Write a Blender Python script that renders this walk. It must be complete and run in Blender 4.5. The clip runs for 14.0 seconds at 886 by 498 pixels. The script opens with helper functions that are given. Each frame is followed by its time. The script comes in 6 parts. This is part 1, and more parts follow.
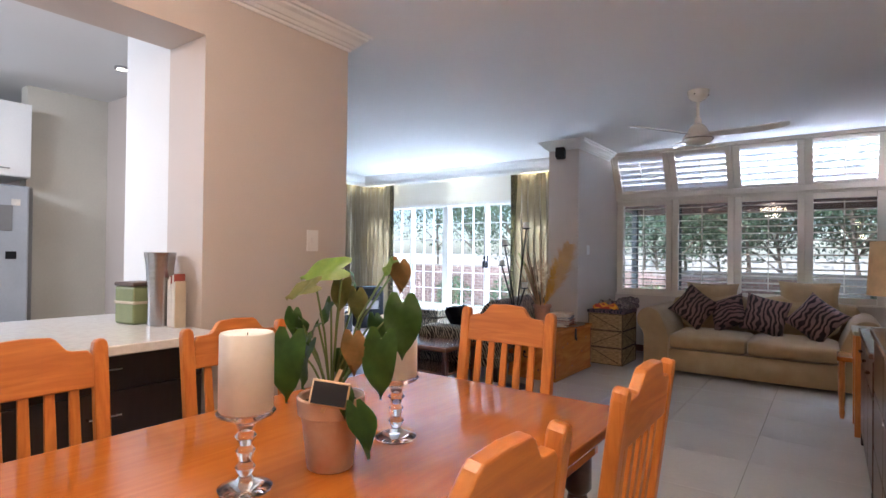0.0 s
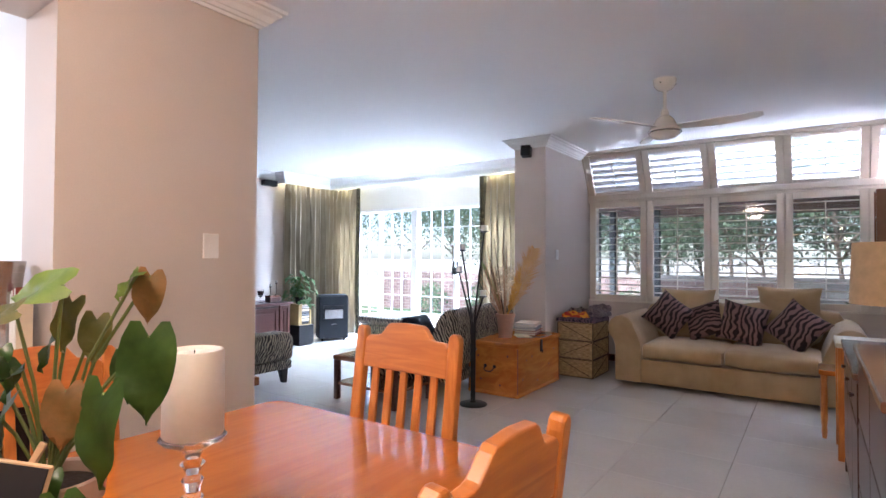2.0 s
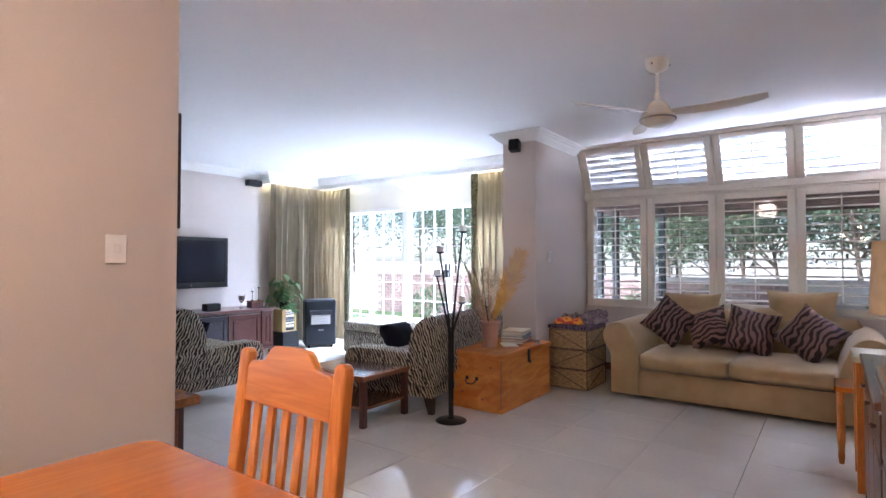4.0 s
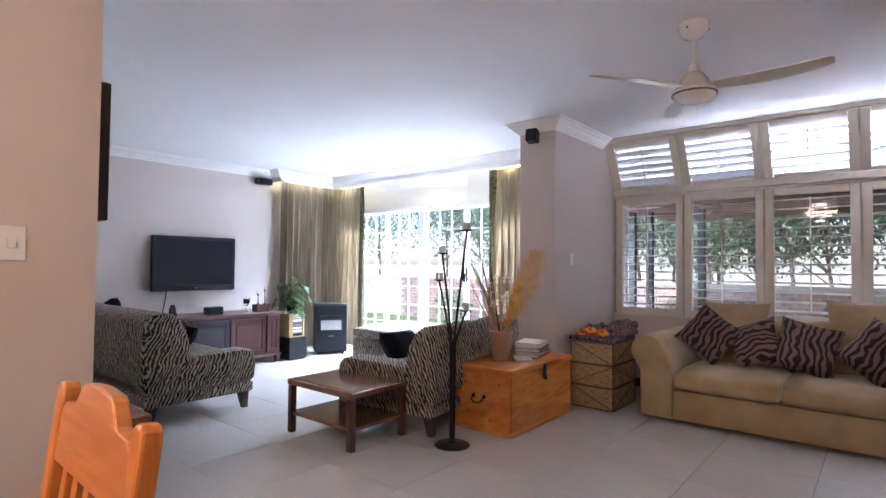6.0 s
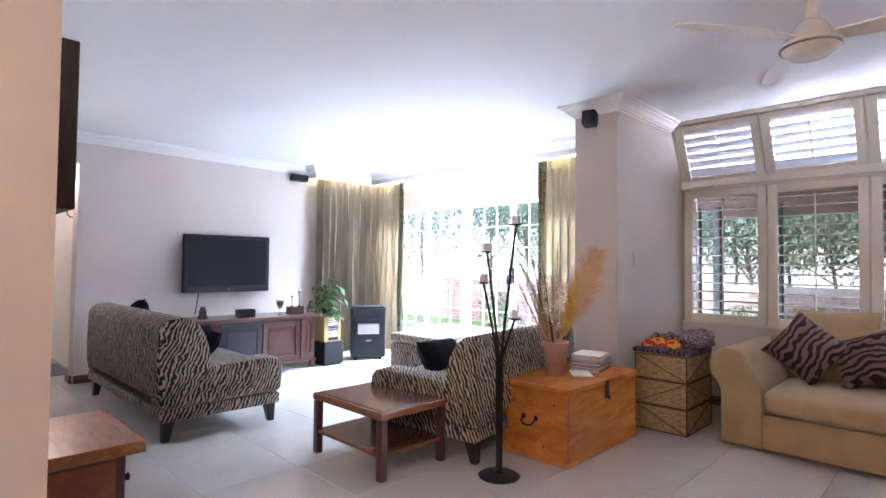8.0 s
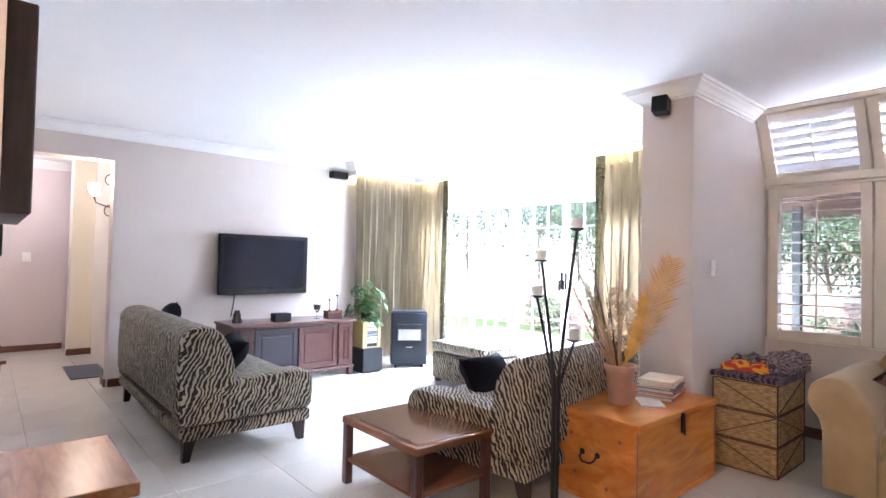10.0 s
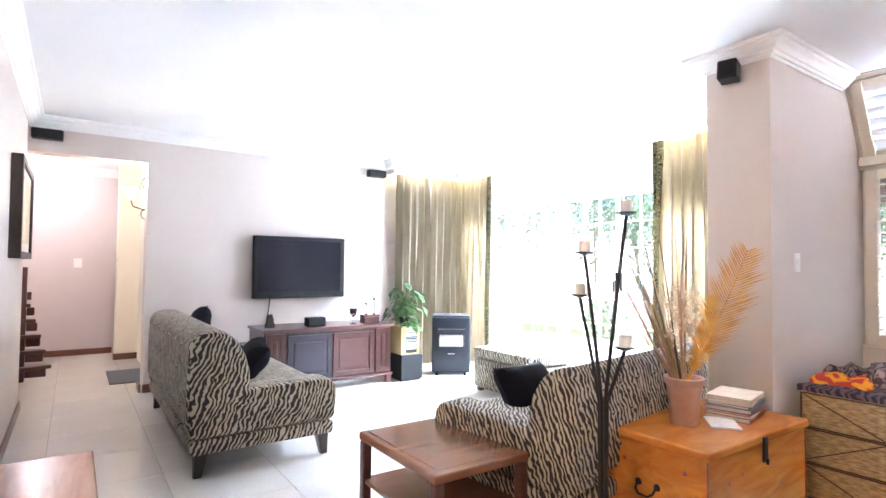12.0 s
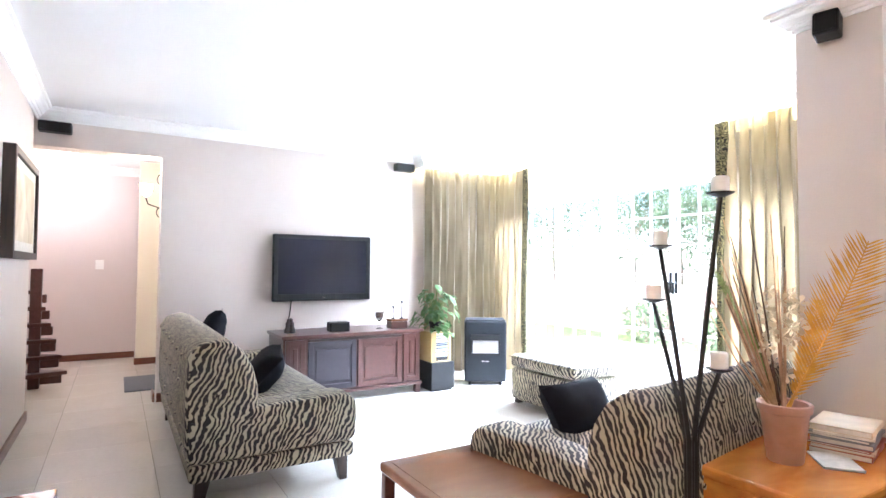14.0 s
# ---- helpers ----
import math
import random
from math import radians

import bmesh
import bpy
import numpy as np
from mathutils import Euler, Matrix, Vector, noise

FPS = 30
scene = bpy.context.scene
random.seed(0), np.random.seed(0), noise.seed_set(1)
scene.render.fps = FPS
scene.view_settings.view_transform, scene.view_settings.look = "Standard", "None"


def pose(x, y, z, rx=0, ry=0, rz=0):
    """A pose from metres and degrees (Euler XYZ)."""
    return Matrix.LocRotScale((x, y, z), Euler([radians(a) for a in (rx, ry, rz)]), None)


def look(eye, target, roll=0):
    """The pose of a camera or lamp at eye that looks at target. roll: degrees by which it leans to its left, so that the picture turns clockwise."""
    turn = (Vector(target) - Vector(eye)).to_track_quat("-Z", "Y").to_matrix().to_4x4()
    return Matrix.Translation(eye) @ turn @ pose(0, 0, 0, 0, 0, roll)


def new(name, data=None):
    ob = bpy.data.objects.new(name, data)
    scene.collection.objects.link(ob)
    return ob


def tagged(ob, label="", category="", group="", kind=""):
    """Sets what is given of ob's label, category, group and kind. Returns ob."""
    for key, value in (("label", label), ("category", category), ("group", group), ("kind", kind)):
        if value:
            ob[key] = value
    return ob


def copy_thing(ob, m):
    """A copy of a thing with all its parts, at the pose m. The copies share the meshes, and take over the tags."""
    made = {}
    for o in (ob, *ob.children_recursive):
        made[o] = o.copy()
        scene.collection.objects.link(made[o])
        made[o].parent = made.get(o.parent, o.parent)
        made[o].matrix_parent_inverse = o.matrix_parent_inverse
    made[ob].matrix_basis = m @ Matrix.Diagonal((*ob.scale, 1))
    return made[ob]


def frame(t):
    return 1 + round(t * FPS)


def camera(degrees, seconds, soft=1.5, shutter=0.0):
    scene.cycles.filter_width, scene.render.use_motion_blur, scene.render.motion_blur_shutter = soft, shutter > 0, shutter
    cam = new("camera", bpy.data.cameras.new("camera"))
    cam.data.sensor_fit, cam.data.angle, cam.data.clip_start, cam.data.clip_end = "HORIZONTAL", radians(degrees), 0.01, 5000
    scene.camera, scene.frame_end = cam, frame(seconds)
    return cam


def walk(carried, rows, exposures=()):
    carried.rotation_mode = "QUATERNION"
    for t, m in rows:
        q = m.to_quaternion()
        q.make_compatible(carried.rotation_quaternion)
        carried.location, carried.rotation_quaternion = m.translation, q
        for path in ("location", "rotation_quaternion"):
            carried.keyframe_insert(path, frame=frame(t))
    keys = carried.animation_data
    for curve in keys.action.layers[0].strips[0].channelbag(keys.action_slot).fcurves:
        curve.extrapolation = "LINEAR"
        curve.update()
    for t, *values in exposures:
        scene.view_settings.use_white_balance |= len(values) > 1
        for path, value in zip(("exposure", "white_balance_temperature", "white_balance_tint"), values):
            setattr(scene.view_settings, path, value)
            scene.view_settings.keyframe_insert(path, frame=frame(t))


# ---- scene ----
cam = camera(79.4, 14.0)
PATH = [
    (0, (-0.021, 2.63, 1.282), (-1.194, 4.249, 1.3), 0.7),
    (0.5, (-0.02, 2.776, 1.285), (-1.186, 4.401, 1.311), 0.6),
    (1, (-0.005, 2.92, 1.287), (-1.165, 4.549, 1.319), 0.6),
    (1.5, (0.004, 3.05, 1.278), (-1.148, 4.684, 1.317), 0.4),
    (2, (0.012, 3.185, 1.288), (-1.13, 4.826, 1.327), 0.3),
    (2.5, (0.012, 3.316, 1.287), (-1.129, 4.958, 1.333), 0.3),
    (3, (0.016, 3.46, 1.291), (-1.13, 5.098, 1.34), 0.3),
    (3.2, (0.034, 3.503, 1.308), (-1.119, 5.137, 1.346), 0.1),
    (5.3, (-0.013, 4.055, 1.276), (-1.244, 5.63, 1.338), 0.5),
    (5.5, (-0.039, 4.115, 1.28), (-1.282, 5.68, 1.34), 0.5),
    (6, (-0.087, 4.251, 1.284), (-1.365, 5.787, 1.345), 0.5),
    (6.5, (-0.131, 4.363, 1.283), (-1.449, 5.866, 1.343), 0.5),
    (7, (-0.24, 4.473, 1.279), (-1.59, 5.948, 1.338), 0.5),
    (7.5, (-0.353, 4.576, 1.28), (-1.728, 6.027, 1.34), 0.5),
    (8, (-0.433, 4.654, 1.282), (-1.833, 6.081, 1.344), 0.6),
    (8.2, (-0.488, 4.687, 1.282), (-1.89, 6.113, 1.346), 0.5),
    (10.3, (-0.765, 5.048, 1.357), (-2.307, 6.321, 1.414), 0.9),
    (10.5, (-0.731, 5.1, 1.303), (-2.288, 6.354, 1.368), 0.6),
    (11, (-0.823, 5.19, 1.297), (-2.408, 6.407, 1.365), 0.6),
    (11.5, (-0.905, 5.29, 1.306), (-2.52, 6.468, 1.372), 0.6),
    (12, (-0.98, 5.365, 1.3), (-2.623, 6.503, 1.367), 0.6),
    (12.5, (-1.08, 5.42, 1.294), (-2.745, 6.526, 1.362), 0.6),
    (13, (-1.19, 5.497, 1.297), (-2.874, 6.574, 1.367), 0.6),
    (13.5, (-1.292, 5.559, 1.292), (-2.989, 6.616, 1.363), 0.6),
    (14, (-1.395, 5.622, 1.287), (-3.101, 6.664, 1.358), 0.4),
]
walk(cam, [(t, look(eye, target, roll)) for t, eye, target, roll in PATH],
     [(0, 0.64, 5300, 13), (1.5, 0.86, 5300, 15), (3, 1.10, 5300, 17), (6, 0.93, 5450, 19), (8, 1.36, 5450, 20), (10.5, 1.98, 5600, 17), (11.5, 2.2, 5680, 16), (13, 2.32, 5680, 14), (14, 2.24, 5680, 14)])


# ---- world, sun, exposure ----
SUN_EL, SUN_AZ = 48.0, 200.0
world = bpy.data.worlds.new("world")
scene.world = world
world.use_nodes = True
sky = world.node_tree.nodes.new("ShaderNodeTexSky")
sky.sky_type, sky.sun_disc = "NISHITA", False
sky.sun_elevation, sky.sun_rotation = radians(SUN_EL), radians(SUN_AZ)
background = world.node_tree.nodes["Background"]
world.node_tree.links.new(sky.outputs[0], background.inputs[0])
background.inputs[1].default_value = 0.15
sun = new("sun", bpy.data.lights.new("sun", "SUN"))
sun.data.energy, sun.data.angle, sun.data.color = 5.0, radians(0.5), (1.0, 0.94, 0.85)
_az, _el = radians(SUN_AZ), radians(SUN_EL)
sun.matrix_world = look((0, 0, 0), (-math.sin(_az) * math.cos(_el), -math.cos(_az) * math.cos(_el), -math.sin(_el)))


def lamp(kind, name, place, power, colour, size=0.1, target=None, size_y=None):
    ob = new(name, bpy.data.lights.new(name, kind))
    ob.data.energy, ob.data.color = power, colour
    if kind == "AREA":
        ob.data.shape, ob.data.size, ob.data.size_y = "RECTANGLE", size, size_y or size
    else:
        ob.data.shadow_soft_size = size
    ob.matrix_world = look(place, target) if target else Matrix.Translation(place)
    return ob


# ---- materials ----
def mat(name, base, rough=0.5, metal=0.0, second=None, scale=8.0, stretch=(1, 1, 1), bump=0.0, bump_scale=60.0, spread=(0.35, 0.65), detail=6.0, distortion=0.0, coat=0.0, vary=0.0, sheen=0.0):
    """A surface with colour variation at a large and a small scale, and fine relief."""
    m = bpy.data.materials.new(name)
    m.use_nodes = True
    nt = m.node_tree
    n, l = nt.nodes, nt.links
    b = n["Principled BSDF"]
    b.inputs["Roughness"].default_value, b.inputs["Metallic"].default_value = rough, metal
    b.inputs["Coat Weight"].default_value, b.inputs["Coat Roughness"].default_value = coat, 0.12
    b.inputs["Sheen Weight"].default_value = sheen
    second = second or tuple(c * 0.86 for c in base)
    tc = n.new("ShaderNodeTexCoord")
    mp = n.new("ShaderNodeMapping")
    mp.inputs["Scale"].default_value = stretch
    l.new(tc.outputs["Object"], mp.inputs["Vector"])
    no = n.new("ShaderNodeTexNoise")
    no.inputs["Scale"].default_value, no.inputs["Detail"].default_value, no.inputs["Distortion"].default_value = scale, detail, distortion
    l.new(mp.outputs[0], no.inputs["Vector"])
    ramp = n.new("ShaderNodeValToRGB")
    ramp.color_ramp.elements[0].position, ramp.color_ramp.elements[1].position = spread
    ramp.color_ramp.elements[0].color, ramp.color_ramp.elements[1].color = (*second, 1), (*base, 1)
    l.new(no.outputs[0], ramp.inputs[0])
    out = ramp.outputs[0]
    fine = n.new("ShaderNodeTexNoise")
    fine.inputs["Scale"].default_value, fine.inputs["Detail"].default_value = bump_scale, 4
    l.new(mp.outputs[0], fine.inputs["Vector"])
    hsv = n.new("ShaderNodeHueSaturation")
    add = n.new("ShaderNodeMath")
    add.operation, add.inputs[1].default_value = "MULTIPLY_ADD", 0.12
    l.new(fine.outputs[0], add.inputs[0])
    if vary:
        info = n.new("ShaderNodeObjectInfo")
        rnd = n.new("ShaderNodeMath")
        rnd.operation, rnd.inputs[1].default_value, rnd.inputs[2].default_value = "MULTIPLY_ADD", vary, 0.94 - vary / 2
        l.new(info.outputs["Random"], rnd.inputs[0])
        l.new(rnd.outputs[0], add.inputs[2])
    else:
        add.inputs[2].default_value = 0.94
    l.new(add.outputs[0], hsv.inputs["Value"])
    l.new(out, hsv.inputs["Color"])
    l.new(hsv.outputs[0], b.inputs["Base Color"])
    if bump:
        bp = n.new("ShaderNodeBump")
        bp.inputs["Strength"].default_value, bp.inputs["Distance"].default_value = bump, 0.004
        l.new(fine.outputs[0], bp.inputs["Height"])
        l.new(bp.outputs[0], b.inputs["Normal"])
    return m


def stripes(name, dark, light, scale=9.0, warp=6.0, edge=(0.47, 0.53), turn=0.0, rough=0.85, direction="X", squash=(1, 1, 1), coarse=1.1):
    """Animal stripes: bands bent by noise."""
    m = bpy.data.materials.new(name)
    m.use_nodes = True
    n, l = m.node_tree.nodes, m.node_tree.links
    b = n["Principled BSDF"]
    b.inputs["Roughness"].default_value, b.inputs["Sheen Weight"].default_value = rough, 0.04
    tc = n.new("ShaderNodeTexCoord")
    mp = n.new("ShaderNodeMapping")
    mp.inputs["Rotation"].default_value = (0, radians(turn), radians(turn))
    mp.inputs["Scale"].default_value = squash
    l.new(tc.outputs["Object"], mp.inputs[0])
    w = n.new("ShaderNodeTexWave")
    w.bands_direction = direction
    for k, v in (("Scale", scale), ("Distortion", warp), ("Detail", 1.5), ("Detail Scale", coarse)):
        w.inputs[k].default_value = v
    l.new(mp.outputs[0], w.inputs[0])
    r = n.new("ShaderNodeValToRGB")
    r.color_ramp.elements[0].position, r.color_ramp.elements[1].position = edge
    r.color_ramp.elements[0].color, r.color_ramp.elements[1].color = (*dark, 1), (*light, 1)
    l.new(w.outputs[1], r.inputs[0])
    l.new(r.outputs[0], b.inputs["Base Color"])
    fine = n.new("ShaderNodeTexNoise")
    fine.inputs["Scale"].default_value = 180
    l.new(tc.outputs["Object"], fine.inputs[0])
    bp = n.new("ShaderNodeBump")
    bp.inputs["Strength"].default_value, bp.inputs["Distance"].default_value = 0.35, 0.003
    l.new(fine.outputs[0], bp.inputs["Height"])
    l.new(bp.outputs[0], b.inputs["Normal"])
    return m


def zebra(name, dark, light, fine=1.0):
    """A woven zebra print: short branching strokes that bend with a slow flow."""
    m = bpy.data.materials.new(name)
    m.use_nodes = True
    n, l = m.node_tree.nodes, m.node_tree.links
    b = n["Principled BSDF"]
    b.inputs["Roughness"].default_value, b.inputs["Sheen Weight"].default_value = 0.85, 0.05
    tc = n.new("ShaderNodeTexCoord")
    flow = n.new("ShaderNodeTexNoise")
    flow.inputs["Scale"].default_value, flow.inputs["Detail"].default_value = 5.5, 1.0
    l.new(tc.outputs["Object"], flow.inputs[0])
    bend = n.new("ShaderNodeVectorMath")
    bend.operation = "MULTIPLY_ADD"
    bend.inputs[1].default_value = (0.06, 0.06, 0.06)
    l.new(flow.outputs["Color"], bend.inputs[0])
    l.new(tc.outputs["Object"], bend.inputs[2])
    mp = n.new("ShaderNodeMapping")
    mp.inputs["Scale"].default_value = (44 * fine, 13 * fine, 13 * fine)
    turn = n.new("ShaderNodeMapping")
    turn.inputs["Rotation"].default_value = (0, radians(25), radians(45))
    l.new(bend.outputs[0], turn.inputs[0])
    l.new(turn.outputs[0], mp.inputs[0])
    strokes = n.new("ShaderNodeTexNoise")
    strokes.inputs["Scale"].default_value, strokes.inputs["Detail"].default_value, strokes.inputs["Distortion"].default_value = 1.0, 0.8, 0.7
    l.new(mp.outputs[0], strokes.inputs[0])
    r = n.new("ShaderNodeValToRGB")
    r.color_ramp.elements[0].position, r.color_ramp.elements[1].position = 0.38, 0.54
    r.color_ramp.elements[0].color, r.color_ramp.elements[1].color = (*dark, 1), (*light, 1)
    bands = n.new("ShaderNodeTexWave")
    bands.bands_direction = "X"
    for k, v in (("Scale", 10.5 * fine), ("Distortion", 4.2), ("Detail", 1.0), ("Detail Scale", 1.5)):
        bands.inputs[k].default_value = v
    l.new(turn.outputs[0], bands.inputs[0])
    broken = n.new("ShaderNodeMath")
    broken.operation, broken.inputs[1].default_value = "MULTIPLY_ADD", 1.7
    l.new(strokes.outputs[0], broken.inputs[0])
    l.new(bands.outputs[1], broken.inputs[2])
    shift = n.new("ShaderNodeMath")
    shift.operation, shift.inputs[1].default_value = "SUBTRACT", 0.95
    l.new(broken.outputs[0], shift.inputs[0])
    l.new(shift.outputs[0], r.inputs[0])
    l.new(r.outputs[0], b.inputs["Base Color"])
    weave = n.new("ShaderNodeTexNoise")
    weave.inputs["Scale"].default_value = 180
    l.new(tc.outputs["Object"], weave.inputs[0])
    bp = n.new("ShaderNodeBump")
    bp.inputs["Strength"].default_value, bp.inputs["Distance"].default_value = 0.35, 0.003
    l.new(weave.outputs[0], bp.inputs["Height"])
    l.new(bp.outputs[0], b.inputs["Normal"])
    return m


def glow(name, colour, strength):
    m = bpy.data.materials.new(name)
    m.use_nodes = True
    b = m.node_tree.nodes["Principled BSDF"]
    b.inputs["Base Color"].default_value = (*colour, 1)
    b.inputs["Emission Color"].default_value, b.inputs["Emission Strength"].default_value = (*colour, 1), strength
    return m


def glassy(name, colour=(1, 1, 1), rough=0.0, ior=1.45):
    m = bpy.data.materials.new(name)
    m.use_nodes = True
    b = m.node_tree.nodes["Principled BSDF"]
    b.inputs["Base Color"].default_value, b.inputs["Roughness"].default_value = (*colour, 1), rough
    b.inputs["Transmission Weight"].default_value, b.inputs["IOR"].default_value = 1.0, ior
    return m


WALL = mat("taupe_paint", (0.60, 0.53, 0.48), 0.55, second=(0.575, 0.505, 0.455), scale=1.3, bump=0.12, bump_scale=140)
LILAC = mat("lilac_paint", (0.62, 0.545, 0.535), 0.6, scale=1.1, second=(0.60, 0.525, 0.515), bump=0.1, bump_scale=140)
CREAMWALL = mat("cream_paint", (0.78, 0.74, 0.64), 0.6, scale=1.2, second=(0.76, 0.71, 0.61), bump=0.1, bump_scale=140)
WHITE = mat("white_paint", (0.82, 0.815, 0.80), 0.45, second=(0.78, 0.77, 0.75), scale=1.5, bump=0.06, bump_scale=120)
CEIL = mat("ceiling_paint", (0.80, 0.80, 0.80), 0.8, second=(0.775, 0.775, 0.775), scale=0.8, bump=0.05, bump_scale=180)
CREAM = mat("cream_enamel", (0.76, 0.71, 0.62), 0.4, second=(0.73, 0.68, 0.59), scale=2.5, bump=0.05)
FANPAINT = mat("fan_enamel", (0.80, 0.77, 0.71), 0.22, second=(0.77, 0.73, 0.66), scale=3, coat=0.3)
TILE = mat("porcelain_tile", (0.62, 0.59, 0.54), 0.12, second=(0.54, 0.51, 0.46), scale=2.2, bump=0.03, bump_scale=40, vary=0.06, spread=(0.2, 0.8))
GROUT = mat("grout", (0.20, 0.19, 0.17), 0.9, bump=0.3)
PINE = mat("orange_pine", (0.46, 0.145, 0.014), 0.17, second=(0.37, 0.10, 0.008), scale=3.0, stretch=(8, 0.8, 8), distortion=1.6, bump=0.03, bump_scale=30, coat=0.12, spread=(0.25, 0.75))
PINE_Z = mat("orange_pine_upright", (0.58, 0.215, 0.036), 0.33, second=(0.44, 0.135, 0.022), scale=4.0, stretch=(9, 9, 1), distortion=1.2, bump=0.05, bump_scale=30, coat=0.15)
PINE_X = mat("orange_pine_across", (0.57, 0.215, 0.04), 0.35, second=(0.44, 0.14, 0.026), scale=3.5, stretch=(1, 7, 9), distortion=1.4, bump=0.05, bump_scale=30, coat=0.12)
CHEST = mat("chest_pine", (0.60, 0.235, 0.045), 0.27, second=(0.44, 0.14, 0.024), scale=2.4, stretch=(2, 0.7, 4), distortion=1.4, bump=0.08, bump_scale=30, coat=0.2)
KNOT = mat("pine_knot", (0.16, 0.045, 0.02), 0.4, scale=40)
MAHOG = mat("mahogany", (0.075, 0.026, 0.021), 0.3, second=(0.055, 0.017, 0.012), scale=5, stretch=(1, 6, 8), distortion=1.0, bump=0.05, coat=0.3)
MAHOG_TOP = mat("mahogany_top", (0.185, 0.080, 0.042), 0.18, second=(0.165, 0.070, 0.037), scale=3, stretch=(4, 1, 5), distortion=0.3, bump=0.04, coat=0.25)
SIDETOP = mat("sideboard_top", (0.115, 0.045, 0.036), 0.3, second=(0.085, 0.03, 0.024), scale=4, stretch=(7, 1, 8), distortion=0.8, bump=0.04, coat=0.3)
REDWOOD = mat("red_stained_wood", (0.26, 0.072, 0.022), 0.3, second=(0.18, 0.045, 0.016), scale=4, stretch=(1, 7, 8), bump=0.04, coat=0.2)
TAN_TOP = mat("tan_wood_top", (0.33, 0.135, 0.045), 0.25, second=(0.23, 0.08, 0.026), scale=4, stretch=(1, 7, 8), distortion=0.8, bump=0.04)
DARKWOOD = mat("dark_wood", (0.035, 0.018, 0.013), 0.5, second=(0.018, 0.01, 0.008), scale=6, stretch=(8, 8, 1), bump=0.06)
ESPRESSO = mat("espresso_board", (0.022, 0.012, 0.012), 0.5, second=(0.014, 0.008, 0.008), scale=5, stretch=(1, 8, 1), bump=0.04)
SKIRT = mat("skirting_wood", (0.15, 0.06, 0.035), 0.4, second=(0.10, 0.035, 0.02), scale=6, stretch=(1, 1, 6), bump=0.05)
QUARTZ = mat("white_quartz", (0.80, 0.78, 0.74), 0.12, second=(0.74, 0.72, 0.68), scale=30, bump=0.01)
BLACK = mat("black_plastic", (0.007, 0.007, 0.008), 0.5, scale=20, second=(0.005, 0.005, 0.006), bump=0.05)
BLACK.node_tree.nodes["Principled BSDF"].inputs["Specular IOR Level"].default_value = 0.3
SCREEN = mat("tv_glass", (0.012, 0.012, 0.02), 0.14, scale=2)
SCREEN.node_tree.nodes["Principled BSDF"].inputs["Specular IOR Level"].default_value = 0.28
IRON = mat("black_iron", (0.018, 0.016, 0.015), 0.5, metal=0.6, scale=20, bump=0.25, bump_scale=70)
STEEL = mat("brushed_steel", (0.55, 0.55, 0.56), 0.25, metal=1.0, scale=12, stretch=(1, 1, 12), bump=0.05)
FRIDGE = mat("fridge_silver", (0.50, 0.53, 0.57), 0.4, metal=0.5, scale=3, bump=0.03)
# dark grey painting the shaded gap by the fridge; one magnet shares it
GAPSHADE_MAGNET = mat("fridge_side_grey", (0.20, 0.20, 0.20), 0.5, scale=5, bump=0.1)
LINEN = mat("sand_linen", (0.42, 0.295, 0.15), 0.9, second=(0.365, 0.25, 0.122), scale=7, bump=0.45, bump_scale=260, sheen=0.3)
CURTAIN = mat("gold_silk_curtain", (0.46, 0.385, 0.265), 0.55, second=(0.31, 0.255, 0.165), scale=4, stretch=(3, 3, 0.4), bump=0.25, bump_scale=220, sheen=0.4)
NAVY = mat("navy_velvet", (0.006, 0.006, 0.011), 0.95, scale=14, bump=0.3, bump_scale=160)
NAVY.node_tree.nodes["Principled BSDF"].inputs["Specular IOR Level"].default_value = 0.15
TERRACOTTA = mat("terracotta", (0.52, 0.27, 0.17), 0.8, second=(0.60, 0.44, 0.34), scale=9, bump=0.3, bump_scale=50, spread=(0.4, 0.75))
PLUMPOT = mat("dusty_clay", (0.42, 0.25, 0.19), 0.7, second=(0.36, 0.20, 0.15), scale=9, bump=0.25)
SOIL = mat("soil", (0.04, 0.025, 0.016), 0.95, scale=60, bump=0.8)
LEAF = mat("glossy_leaf", (0.085, 0.175, 0.030), 0.30, second=(0.045, 0.105, 0.02), scale=18, bump=0.15, vary=0.25)
LEAF_MID = mat("pothos_leaf", (0.12, 0.24, 0.085), 0.4, second=(0.07, 0.16, 0.05), scale=18, bump=0.15, vary=0.25)
LEAF_LIGHT = mat("yellow_green_leaf", (0.26, 0.37, 0.05), 0.4, second=(0.17, 0.29, 0.04), scale=18, bump=0.15, vary=0.2)
LEAF_OLIVE = mat("olive_brown_leaf", (0.24, 0.22, 0.05), 0.45, second=(0.13, 0.15, 0.03), scale=22, bump=0.2)
LEAF_BROWN = mat("withered_leaf", (0.36, 0.17, 0.04), 0.55, second=(0.20, 0.13, 0.03), scale=22, bump=0.3)
STEM = mat("stem_green", (0.16, 0.22, 0.06), 0.5, scale=20)
DRIED = mat("dried_palm", (0.64, 0.35, 0.055), 0.7, second=(0.48, 0.24, 0.03), scale=20, bump=0.3)
DRIEDPALE = mat("dried_reed", (0.46, 0.29, 0.17), 0.75, second=(0.34, 0.19, 0.11), scale=20, bump=0.3)
PETAL = mat("dried_petal", (0.70, 0.58, 0.40), 0.7, scale=20)
WAX = mat("ivory_wax", (0.77, 0.775, 0.765), 0.5, second=(0.66, 0.655, 0.63), scale=5, bump=0.08)
PAPER = mat("paper_edge", (0.72, 0.69, 0.63), 0.8, scale=30)
